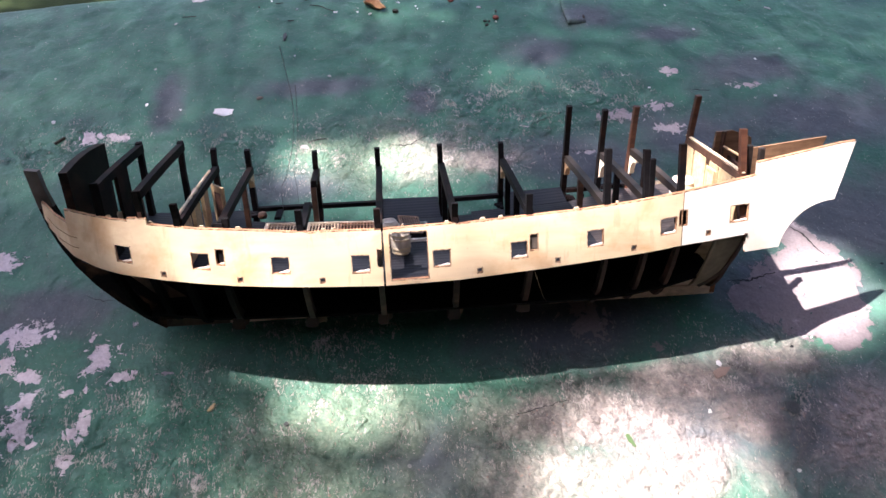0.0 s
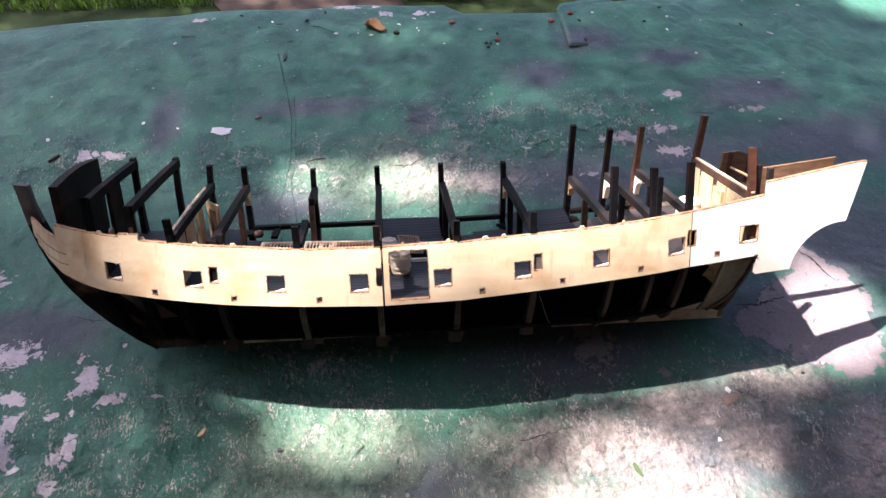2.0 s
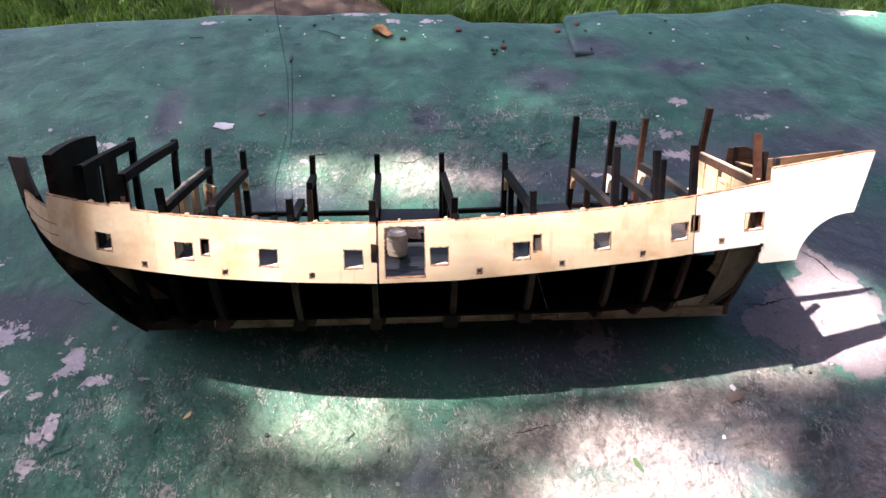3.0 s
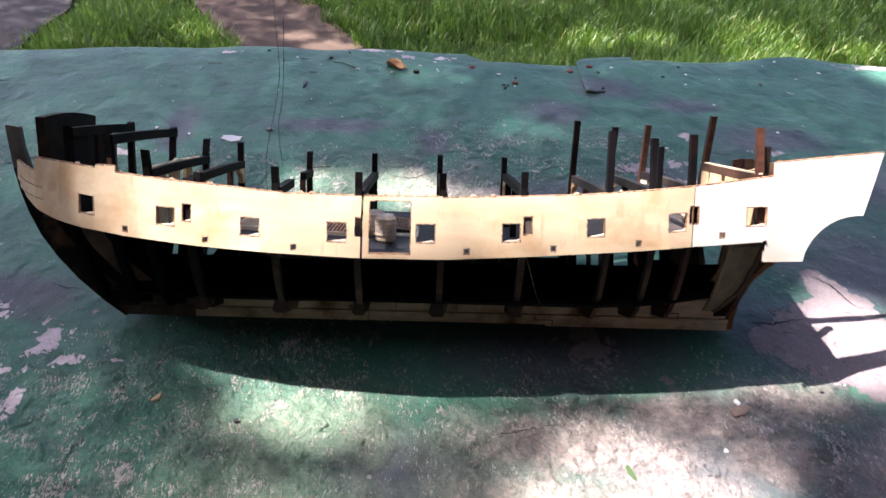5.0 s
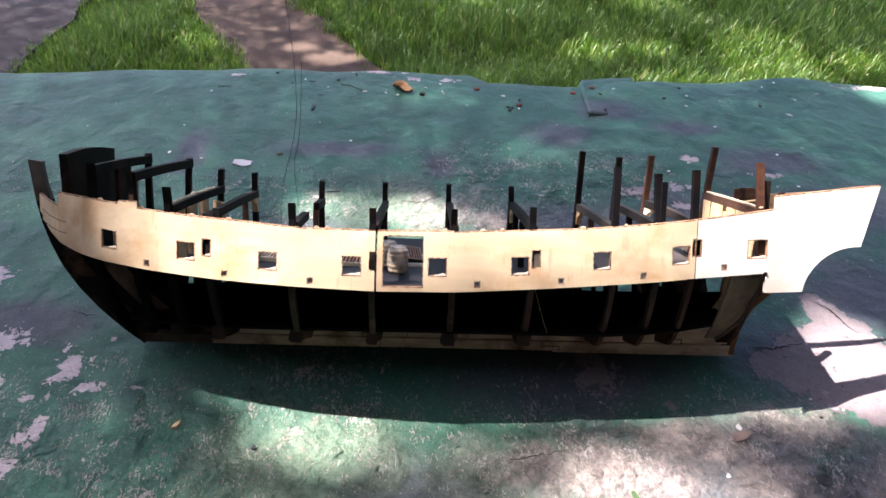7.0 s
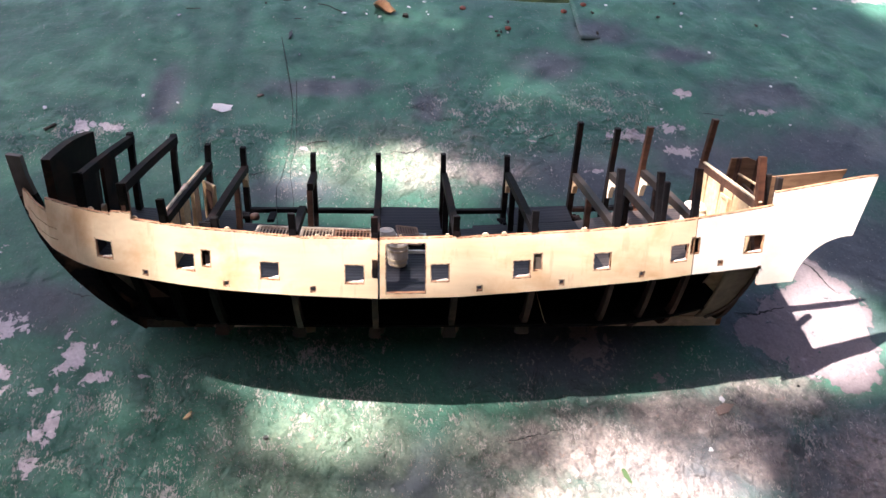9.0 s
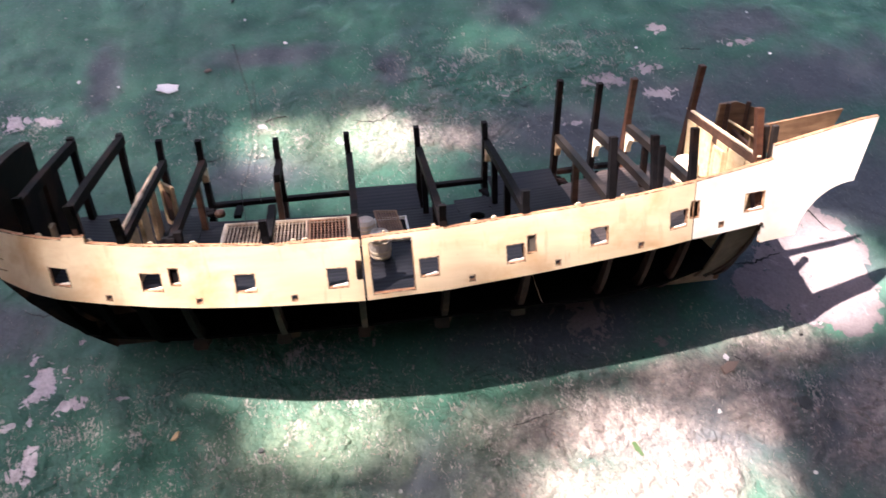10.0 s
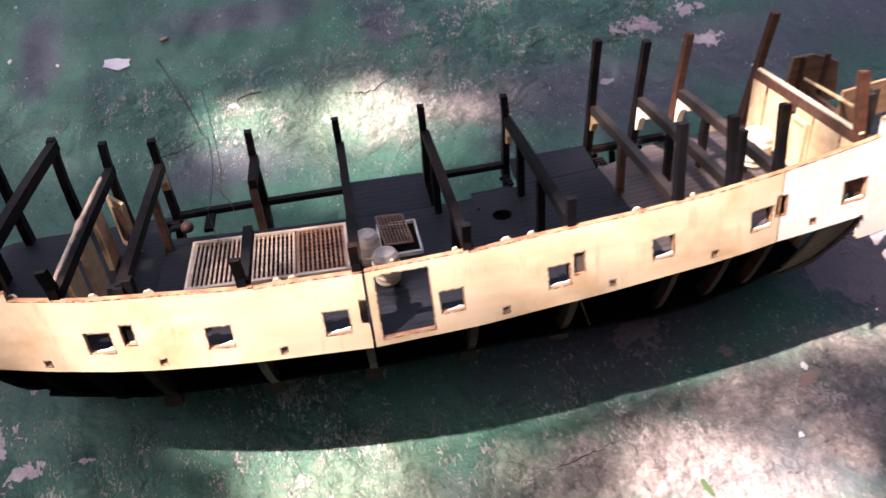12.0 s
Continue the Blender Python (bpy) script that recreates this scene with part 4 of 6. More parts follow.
# one large bare place behind the stern
BARE_STERN = [(0.284, -0.003, 0.028, 0.022), (0.305, -0.009, 0.035, 0.03), (0.327, -0.015, 0.04, 0.04), (0.357, -0.014, 0.035, 0.05), (0.351, -0.041, 0.028, 0.025), (0.371, 0.018, 0.03, 0.03), (0.341, 0.02, 0.045, 0.035), (0.367, 0.045, 0.024, 0.018), (0.354, 0.067, 0.02, 0.02), (0.347, 0.083, 0.014, 0.012), (0.308, 0.015, 0.03, 0.02)]
BARE = BARE_BOW + BARE_REST
BLISTERS = [(0.0197, -0.1142, 0.0041), (0.0306, -0.1151, 0.0036), (0.0207, -0.1299, 0.0041), (0.0909, -0.1018, 0.0053), (0.1063, -0.1118, 0.0057), (0.0578, -0.1155, 0.0097), (-0.0591, -0.1127, 0.0032), (-0.0915, -0.0995, 0.0061), (0.0435, -0.0817, 0.0032), (0.0717, -0.1283, 0.0061), (-0.0143, -0.0902, 0.0032), (-0.0986, -0.1252, 0.0032), (0.0822, -0.1664, 0.0036), (-0.0286, -0.1172, 0.0028), (-0.0, -0.0913, 0.0036), (0.0766, -0.078, 0.0032), (0.0418, -0.1534, 0.0024), (0.0129, -0.1034, 0.0036), (0.0968, -0.0714, 0.0101), (-0.0004, -0.1142, 0.0024), (0.19, 0.25, 0.006), (0.12, 0.27, 0.006), (0.19, -0.13, 0.007), (0.23, -0.135, 0.006)]
# pale worn primer, set mostly under the sun pools to brighten and warm them
PALED_LIT = [(0.38, -0.15, 0.12, 0.07), (0.28, -0.07, 0.08, 0.03), (-0.10, -0.10, 0.11, 0.05), (-0.13, -0.16, 0.11, 0.05), (0.09, -0.112, 0.17, 0.040), (-0.05, 0.215, 0.13, 0.06), (0.15, -0.165, 0.10, 0.05), (0.05, -0.165, 0.09, 0.06), (0.07, -0.115, 0.06, 0.03), (0.19, -0.085, 0.08, 0.03), (0.24, -0.12, 0.06, 0.03), (-0.03, 0.215, 0.05, 0.03), (0.04, 0.20, 0.06, 0.03), (-0.14, 0.235, 0.035, 0.025)]
SCUFFED = [(-0.22, -0.15, 0.16, 0.08), (-0.14, 0.225, 0.10, 0.05), (0.02, 0.225, 0.10, 0.06), (0.06, 0.30, 0.09, 0.05), (0.20, 0.30, 0.06, 0.05), (-0.30, -0.10, 0.13, 0.07), (-0.12, -0.08, 0.10, 0.06), (0.06, -0.10, 0.12, 0.05), (0.26, -0.10, 0.08, 0.06), (-0.12, -0.02, 0.08, 0.03),
           (-0.40, 0.25, 0.08, 0.04), (-0.23, 0.25, 0.06, 0.03), (0.10, 0.26, 0.10, 0.03)]


def field(spots, x, y, hard=1.0):
    out = np.full_like(x, -1.0)
    for cx, cy, rx, ry in spots:
        d = np.sqrt(((x - cx) / rx) ** 2 + ((y - cy) / ry) ** 2)
        out = np.maximum(out, 1.0 - d)
    return np.clip(out * hard, -1.0, 1.0) * 0.5 + 0.5


def wear_at(x, y):
    return np.stack([field(GREYED, x, y), np.maximum(field(BARE, x, y), field(BARE_STERN, x, y, 4.0)), field(SCUFFED, x, y), field(PALED_LIT, x, y)], 1)


PAINT, nt, p = material("weathered_green_paint", 0.4, 0, 0.16)
v = coords(nt)
at = nt.nodes.new("ShaderNodeAttribute")
at.attribute_name = "wear"
sep = nt.nodes.new("ShaderNodeSeparateColor")
nt.links.new(at.outputs["Color"], sep.inputs["Color"])


def math_node(nt, op, a, b=0.0, c=0.0, clamp_it=False):
    n = nt.nodes.new("ShaderNodeMath")
    n.operation = op
    n.use_clamp = clamp_it
    for s, q in zip(n.inputs, (a, b, c)):
        if isinstance(q, (int, float)):
            s.default_value = q
        else:
            nt.links.new(q, s)
    return n.outputs[0]


def step(nt, x, lo, hi):
    n = nt.nodes.new("ShaderNodeMapRange")
    n.interpolation_type = "SMOOTHSTEP"
    n.inputs["From Min"].default_value = lo
    n.inputs["From Max"].default_value = hi
    nt.links.new(x, n.inputs["Value"])
    return n.outputs["Result"]


def voronoi(nt, scale, vec, feature="F1", rand=1.0):
    n = nt.nodes.new("ShaderNodeTexVoronoi")
    n.feature = feature
    n.inputs["Scale"].default_value = scale
    n.inputs["Randomness"].default_value = rand
    nt.links.new(vec, n.inputs["Vector"])
    return n


big = tex_noise(nt, 4.0, 5, 0.6, v, 0.6)
mid = tex_noise(nt, 22.0, 8, 0.62, v, 0.5)
fine = tex_noise(nt, 140.0, 8, 0.7, v, 0.3)
grain = tex_noise(nt, 420.0, 6, 0.7, v)
turned = nt.nodes.new("ShaderNodeMapping")
turned.inputs["Rotation"].default_value = (0, 0, radians(24))
turned.inputs["Scale"].default_value = (1.3, 0.58, 1.0)
nt.links.new(v, turned.inputs["Vector"])
streak = tex_noise(nt, 400.0, 6, 0.62, turned.outputs["Vector"], 1.2)
green = ramp(nt, big, [(0.30, (0.036, 0.107, 0.075)), (0.52, (0.052, 0.141, 0.098)), (0.72, (0.080, 0.181, 0.126))])
green = mix(nt, step(nt, mid, 0.35, 0.75), green, (0.062, 0.122, 0.098))
grey_f = math_node(nt, "ADD", sep.outputs["Red"], math_node(nt, "MULTIPLY", math_node(nt, "SUBTRACT", mid, 0.5), 0.55))
grey_f = math_node(nt, "ADD", grey_f, math_node(nt, "MULTIPLY", math_node(nt, "SUBTRACT", big, 0.5), 0.25))
grey = mix(nt, mid, (0.064, 0.069, 0.085), (0.108, 0.108, 0.125))
col = mix(nt, math_node(nt, "MULTIPLY", step(nt, grey_f, 0.30, 0.85), 0.9), green, grey)
# paled paint, painted lighter under sun pools: olive to rosy primer along the table
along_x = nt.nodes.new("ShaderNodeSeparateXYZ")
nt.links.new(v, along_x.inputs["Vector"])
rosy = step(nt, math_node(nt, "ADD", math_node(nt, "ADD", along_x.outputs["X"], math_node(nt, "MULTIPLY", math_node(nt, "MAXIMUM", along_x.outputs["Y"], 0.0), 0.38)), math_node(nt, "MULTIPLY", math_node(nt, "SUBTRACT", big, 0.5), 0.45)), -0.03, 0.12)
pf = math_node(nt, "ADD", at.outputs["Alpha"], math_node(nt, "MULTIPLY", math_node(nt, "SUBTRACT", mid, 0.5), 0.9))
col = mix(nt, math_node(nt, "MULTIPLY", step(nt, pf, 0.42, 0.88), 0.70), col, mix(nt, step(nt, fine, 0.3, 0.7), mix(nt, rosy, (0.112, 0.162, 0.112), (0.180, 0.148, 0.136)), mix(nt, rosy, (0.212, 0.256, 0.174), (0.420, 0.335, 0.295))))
# small scuffs down to pale primer, drawn out along one way, thicker where the surface was rubbed
rub = math_node(nt, "MULTIPLY", sep.outputs["Blue"], math_node(nt, "MULTIPLY", step(nt, tex_noise(nt, 40.0, 6, 0.65, v, 0.6), 0.36, 0.68), 0.21))
sc = math_node(nt, "ADD", streak, rub)
scuff = step(nt, sc, 0.652, 0.678)
tone = mix(nt, grain, (0.30, 0.25, 0.23), (0.60, 0.53, 0.49))
col = mix(nt, math_node(nt, "MULTIPLY", scuff, 0.8), col, tone)
# a few rusty flecks
ru = math_node(nt, "ADD", tex_noise(nt, 150.0, 8, 0.7, coords(nt, (1.0, 0.8, 1.0)), 0.5), math_node(nt, "MULTIPLY", at.outputs["Alpha"], 0.16))
col = mix(nt, math_node(nt, "MULTIPLY", step(nt, ru, 0.74, 0.78), 0.7), col, mix(nt, grain, (0.26, 0.15, 0.12), (0.42, 0.30, 0.25)))
# dirt in the fine hollows
col = mix(nt, 1.0, col, ramp(nt, fine, [(0.30, (0.86, 0.86, 0.86)), (0.46, (1.0, 1.0, 1.0)), (0.70, (1.06, 1.06, 1.06))]), "MULTIPLY")
col = mix(nt, 1.0, col, ramp(nt, tex_noise(nt, 55.0, 7, 0.65, v, 0.4), [(0.33, (0.92, 0.92, 0.92)), (0.5, (1.0, 1.0, 1.0)), (0.68, (1.06, 1.06, 1.06))]), "MULTIPLY")
# paint gone
bf = math_node(nt, "ADD", sep.outputs["Green"], math_node(nt, "MULTIPLY", math_node(nt, "SUBTRACT", tex_noise(nt, 75.0, 10, 0.70, v, 0.8), 0.5), 1.9))
bf = math_node(nt, "ADD", bf, math_node(nt, "MULTIPLY", math_node(nt, "SUBTRACT", fine, 0.5), 0.70))
chips = voronoi(nt, 95.0, coords(nt, (1.0, 0.8, 1.0)))
chip_pick = nt.nodes.new("ShaderNodeSeparateColor")
nt.links.new(chips.outputs["Color"], chip_pick.inputs["Color"])
bf = math_node(nt, "ADD", bf, math_node(nt, "MULTIPLY", math_node(nt, "SUBTRACT", chip_pick.outputs["Red"], 0.5), 0.30))
bare = step(nt, bf, 0.65, 0.67)
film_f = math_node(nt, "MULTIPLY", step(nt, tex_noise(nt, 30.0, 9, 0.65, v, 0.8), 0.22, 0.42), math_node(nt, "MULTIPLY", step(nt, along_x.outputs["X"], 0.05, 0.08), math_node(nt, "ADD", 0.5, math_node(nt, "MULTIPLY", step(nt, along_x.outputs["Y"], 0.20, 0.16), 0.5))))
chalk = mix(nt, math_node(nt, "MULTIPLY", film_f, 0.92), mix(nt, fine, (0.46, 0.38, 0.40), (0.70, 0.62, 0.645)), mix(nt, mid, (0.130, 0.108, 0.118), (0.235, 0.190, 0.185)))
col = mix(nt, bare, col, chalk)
# specks
wh = voronoi(nt, 34.0, v)
pick = nt.nodes.new("ShaderNodeSeparateColor")
nt.links.new(wh.outputs["Color"], pick.inputs["Color"])
sz = math_node(nt, "MULTIPLY", math_node(nt, "POWER", pick.outputs["Red"], 8.0), 0.085)
fleck = math_node(nt, "LESS_THAN", math_node(nt, "ADD", wh.outputs["Distance"], math_node(nt, "MULTIPLY", math_node(nt, "SUBTRACT", tex_noise(nt, 260.0, 3, 0.6, v), 0.5), 0.16)), sz)
col = mix(nt, fleck, col, (0.68, 0.66, 0.64))
bl = voronoi(nt, 27.0, coords(nt, (1.0, 1.3, 1.0)))
pick2 = nt.nodes.new("ShaderNodeSeparateColor")
nt.links.new(bl.outputs["Color"], pick2.inputs["Color"])
sz2 = math_node(nt, "MULTIPLY", math_node(nt, "POWER", pick2.outputs["Green"], 9.0), 0.07)
dark = math_node(nt, "LESS_THAN", math_node(nt, "ADD", bl.outputs["Distance"], math_node(nt, "MULTIPLY", math_node(nt, "SUBTRACT", fine, 0.5), 0.10)), sz2)
col = mix(nt, dark, col, (0.012, 0.012, 0.012))
sp = voronoi(nt, 78.0, v)
pick3 = nt.nodes.new("ShaderNodeSeparateColor")
nt.links.new(sp.outputs["Color"], pick3.inputs["Color"])
sz3 = math_node(nt, "MULTIPLY", math_node(nt, "POWER", pick3.outputs["Red"], 9.0), 0.16)
speck = math_node(nt, "LESS_THAN", math_node(nt, "ADD", sp.outputs["Distance"], math_node(nt, "MULTIPLY", math_node(nt, "SUBTRACT", grain, 0.5), 0.25)), sz3)
col = mix(nt, math_node(nt, "MULTIPLY", speck, 0.7), col, mix(nt, pick3.outputs["Green"], (0.02, 0.03, 0.03), (0.48, 0.46, 0.44)))
col = mix(nt, 1.0, col, ramp(nt, grain, [(0.33, (0.84, 0.84, 0.84)), (0.5, (1.0, 1.0, 1.0)), (0.66, (1.15, 1.15, 1.15))]), "MULTIPLY")
warp = nt.nodes.new("ShaderNodeMix")
warp.data_type = "VECTOR"
warp.inputs["Factor"].default_value = 0.10
wn2 = nt.nodes.new("ShaderNodeTexNoise")
wn2.inputs["Scale"].default_value = 14.0
nt.links.new(v, wn2.inputs["Vector"])
nt.links.new(v, warp.inputs["A"])
nt.links.new(wn2.outputs["Color"], warp.inputs["B"])
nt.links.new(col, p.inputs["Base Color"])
nt.links.new(math_node(nt, "ADD", math_node(nt, "MULTIPLY", mid, 0.25), math_node(nt, "ADD", 0.30, math_node(nt, "MULTIPLY", bare, 0.35))), p.inputs["Roughness"])
bub = voronoi(nt, 46.0, warp.outputs["Result"], "SMOOTH_F1")
blister = step(nt, bub.outputs["Distance"], 0.55, 0.15)
def weigh(*terms):
    out = None
    for sock, k in terms:
        q = math_node(nt, "MULTIPLY", sock, k)
        out = q if out is None else math_node(nt, "ADD", out, q)
    return out


# relief: soft waves and grain, crusts only where the surface was rubbed
crust = math_node(nt, "MULTIPLY", step(nt, tex_noise(nt, 60.0, 7, 0.58, v, 0.6), 0.42, 0.60), step(nt, math_node(nt, "ADD", sep.outputs["Blue"], math_node(nt, "MULTIPLY", math_node(nt, "SUBTRACT", mid, 0.5), 1.6)), 0.55, 0.75))
pit = step(nt, tex_noise(nt, 130.0, 4, 0.6, v, 0.2), 0.30, 0.24)
rid = nt.nodes.new("ShaderNodeTexNoise")
rid.noise_type = "RIDGED_MULTIFRACTAL"
rid.inputs["Scale"].default_value = 34.0
rid.inputs["Detail"].default_value = 5.0
nt.links.new(warp.outputs["Result"], rid.inputs["Vector"])
lump = tex_noise(nt, 24.0, 2, 0.45, v, 0.5)
bead = tex_noise(nt, 80.0, 2, 0.5, v, 0.4)
sand = tex_noise(nt, 230.0, 1.5, 0.5, v)
rough_f = step(nt, math_node(nt, "ADD", math_node(nt, "MAXIMUM", sep.outputs["Blue"], at.outputs["Alpha"]), math_node(nt, "MULTIPLY", math_node(nt, "SUBTRACT", mid, 0.5), 1.2)), 0.45, 0.85)
bead = math_node(nt, "MULTIPLY", bead, math_node(nt, "ADD", 0.25, math_node(nt, "MULTIPLY", rough_f, 1.3)))
def ridge(scale, detail, distort, vec):
    """Sharp-crested wrinkles."""
    n = math_node(nt, "ABSOLUTE", math_node(nt, "SUBTRACT", tex_noise(nt, scale, detail, 0.55, vec, distort), 0.5))
    return math_node(nt, "SUBTRACT", 1.0, math_node(nt, "MULTIPLY", n, 4.0))


patch = step(nt, tex_noise(nt, 15.0, 4, 0.6, v, 0.6), 0.42, 0.58)
rough_f = math_node(nt, "MULTIPLY", rough_f, math_node(nt, "ADD", 0.25, math_node(nt, "MULTIPLY", patch, 0.75)))
wrinkle = math_node(nt, "MULTIPLY", ridge(110.0, 4, 0.8, turned.outputs["Vector"]), math_node(nt, "ADD", math_node(nt, "MULTIPLY", patch, 0.12), rough_f))
crease = math_node(nt, "MULTIPLY", ridge(48.0, 4, 1.2, v), math_node(nt, "ADD", 0.15, math_node(nt, "MULTIPLY", rough_f, 0.85)))
hgt = weigh((wrinkle, 0.10), (crease, 0.20), (lump, 0.9), (bead, 1.15), (math_node(nt, "MULTIPLY", sand, math_node(nt, "ADD", 0.35, math_node(nt, "MULTIPLY", rough_f, 0.8))), 0.40), (crust, 0.22), (pit, -0.3), (math_node(nt, "MULTIPLY", blister, step(nt, big, 0.47, 0.58)), 0.30),
            (rid.outputs["Fac"], 0.045), (bare, -0.30), (scuff, 0.22))
bump(nt, p, hgt, 1.0, 0.0032)


def table():
    xs = np.concatenate([np.linspace(-1.15, -0.72, 30)[:-1], np.linspace(-0.72, -0.25, 130)[:-1], np.linspace(-0.25, 0.35, 330)[:-1], np.linspace(0.35, 0.78, 120), np.linspace(0.78, 1.25, 30)[1:]])
    ts = np.concatenate([np.linspace(0, 0.40, 40)[:-1], np.linspace(0.40, 0.54, 110)[:-1], np.linspace(0.54, 1.0, 180)])
    nx, ny = len(xs), len(ts)
    X = np.tile(xs, ny)
    Y = -0.75 + np.repeat(ts, nx) * (back_edge(X) + 0.75)
    Z = hump(X, Y)
    Z = Z + np.array([0.0011 * noise.noise((x * 8, y * 8, 0)) + 0.0009 * noise.noise((x * 26, y * 26, 3)) + 0.0005 * noise.noise((x * 70, y * 70, 9)) for x, y in zip(X, Y)])
    rim = np.clip((Y - back_edge(X) + 0.05) / 0.05, 0, 1)
    Z = Z + rim * np.array([0.004 * noise.noise((x * 11, 7.7, 1)) for x in X]) - 0.003 * rim ** 3
    i = np.arange((ny - 1) * nx).reshape(ny - 1, nx)[:, :-1].ravel()
    faces = np.stack([i, i + 1, i + nx + 1, i + nx], 1)
    # a thin lower skin and rim close the sheet along the far edge
    me = bpy.data.meshes.new("tabletop_sheet")
    n0 = nx * ny
    low = np.stack([X[-nx:], Y[-nx:] - 0.001, Z[-nx:] - 0.004], 1)
    k = np.arange(nx - 1)
    rimf = np.stack([n0 - nx + k, n0 - nx + k + 1, n0 + k + 1, n0 + k], 1)
    me.from_pydata(np.concatenate([np.stack([X, Y, Z], 1), low]).tolist(), [], np.concatenate([faces, rimf]).tolist())
    me.materials.append(PAINT)
    me.polygons.foreach_set("use_smooth", [True] * len(me.polygons))
    wear = me.color_attributes.new("wear", "FLOAT_COLOR", "POINT")
    XX, YY = np.concatenate([X, low[:, 0]]), np.concatenate([Y, low[:, 1]])
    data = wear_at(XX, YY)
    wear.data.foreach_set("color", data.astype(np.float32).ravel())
    t = new("outdoor_table")
    tagged(t, "outdoor table covered with worn green painted roofing felt", "table")
    ob = new("tabletop_sheet", me)
    ob.parent = t
    bm = bmesh.new()
    box(bm, -1.14, 1.24, -0.74, 0.49, -0.045, -0.007, 0.003)
    part("tabletop_board", bm, BROWN, t)
    for x in (-1.0, 1.1):
        for y in (-0.6, 0.38):
            bm = bmesh.new()
            box(bm, x - 0.04, x + 0.04, y - 0.04, y + 0.04, -0.72, -0.045, 0.003)
            part("leg", bm, BROWN, t)
    return t


tabletop = table()


# ---- the garden beyond the table ----
GROUND = -0.72
PATH = [(-1.75, 3.6), (-1.2, 2.79), (-0.777, 2.156), (-0.45, 1.5), (0.15, 1.4), (-0.10, 1.9), (-0.317, 2.21), (-0.484, 2.51), (-0.70, 2.82), (-1.2, 3.6)]
PAVED = [(-4.0, 0.8), (-1.50, 0.8), (-1.46, 2.10), (-1.43, 2.55), (-1.47, 2.80), (-1.75, 3.59), (-2.3, 4.5), (-4.0, 4.5)]


def inside(pts, x, y):
    hit = False
    for (x0, y0), (x1, y1) in zip(pts, pts[1:] + pts[:1]):
        if (y0 > y) != (y1 > y) and x < x0 + (y - y0) * (x1 - x0) / (y1 - y0):
            hit = not hit
    return hit


def flat_area(name, pts, z, mat, label, category):
    out = []
    for (x0, y0), (x1, y1) in zip(pts, pts[1:] + pts[:1]):
        for k in range(10):
            x, y = x0 + (x1 - x0) * k / 10, y0 + (y1 - y0) * k / 10
            out.append((x + 0.05 * noise.noise((x * 5, y * 5, 1)), y + 0.05 * noise.noise((x * 5, y * 5, 5))))
    bm = bmesh.new()
    plate(bm, out, 0.01, lambda u, v, w: (u, v, z - 0.01 + w))
    bmesh.ops.triangulate(bm, faces=[f for f in bm.faces if len(f.verts) > 4])
    tagged(part(name, bm, mat, None), label, category, kind="structure")


def earth(name, dark, light, scale, relief):
    m, nt, p = material(name, 0.9, 0, 0.2)
    v = coords(nt)
    a = tex_noise(nt, scale, 8, 0.65, v)
    b = tex_noise(nt, scale * 14, 6, 0.7, v)
    nt.links.new(mix(nt, step(nt, b, 0.62, 0.72), ramp(nt, a, [(0.3, dark), (0.7, light)]), light), p.inputs["Base Color"])
    bump(nt, p, math_node(nt, "ADD", a, math_node(nt, "MULTIPLY", b, 0.3)), relief, 0.01)
    return m


DIRT = earth("trodden_dirt", (0.046, 0.030, 0.022), (0.110, 0.076, 0.056), 9.0, 0.8)
TARMAC = earth("old_tarmac", (0.024, 0.020, 0.021), (0.058, 0.050, 0.050), 9.0, 0.9)
# dark surface for the added walls that hold back sky light
BLOCKER = earth("dark_sky_blocker", (0.022, 0.018, 0.014), (0.050, 0.042, 0.034), 6.0, 0.6)
SOIL = earth("lawn_soil", (0.020, 0.035, 0.010), (0.045, 0.065, 0.020), 7.0, 0.8)
GRASS, nt, p = material("grass_blades", 0.45, 0, 0.4)
gi = nt.nodes.new("ShaderNodeNewGeometry")
nt.links.new(ramp(nt, gi.outputs["Random Per Island"], [(0.0, (0.045, 0.105, 0.010)), (0.45, (0.090, 0.180, 0.022)), (0.85, (0.165, 0.270, 0.045)), (0.97, (0.32, 0.31, 0.11))]), p.inputs["Base Color"])
tl = nt.nodes.new("ShaderNodeBsdfTranslucent")
tl.inputs["Color"].default_value = (0.17, 0.29, 0.03, 1)
ms = nt.nodes.new("ShaderNodeMixShader")
ms.inputs["Fac"].default_value = 0.35
nt.links.new(p.outputs[0], ms.inputs[1])
nt.links.new(tl.outputs[0], ms.inputs[2])
nt.links.new(ms.outputs[0], nt.nodes["Material Output"].inputs["Surface"])

bm = bmesh.new()
bm.faces.new([bm.verts.new(q) for q in ((-80, -80, GROUND), (80, -80, GROUND), (80, 80, GROUND), (-80, 80, GROUND))])
tagged(part("ground", bm, SOIL, None), "lawn soil under the grass", "lawn", kind="structure")
flat_area("path", PATH, GROUND + 0.012, DIRT, "trodden bare dirt path through the lawn", "path")
flat_area("pavement", PAVED, GROUND + 0.018, TARMAC, "old cracked dark tarmac beside the lawn", "pavement")


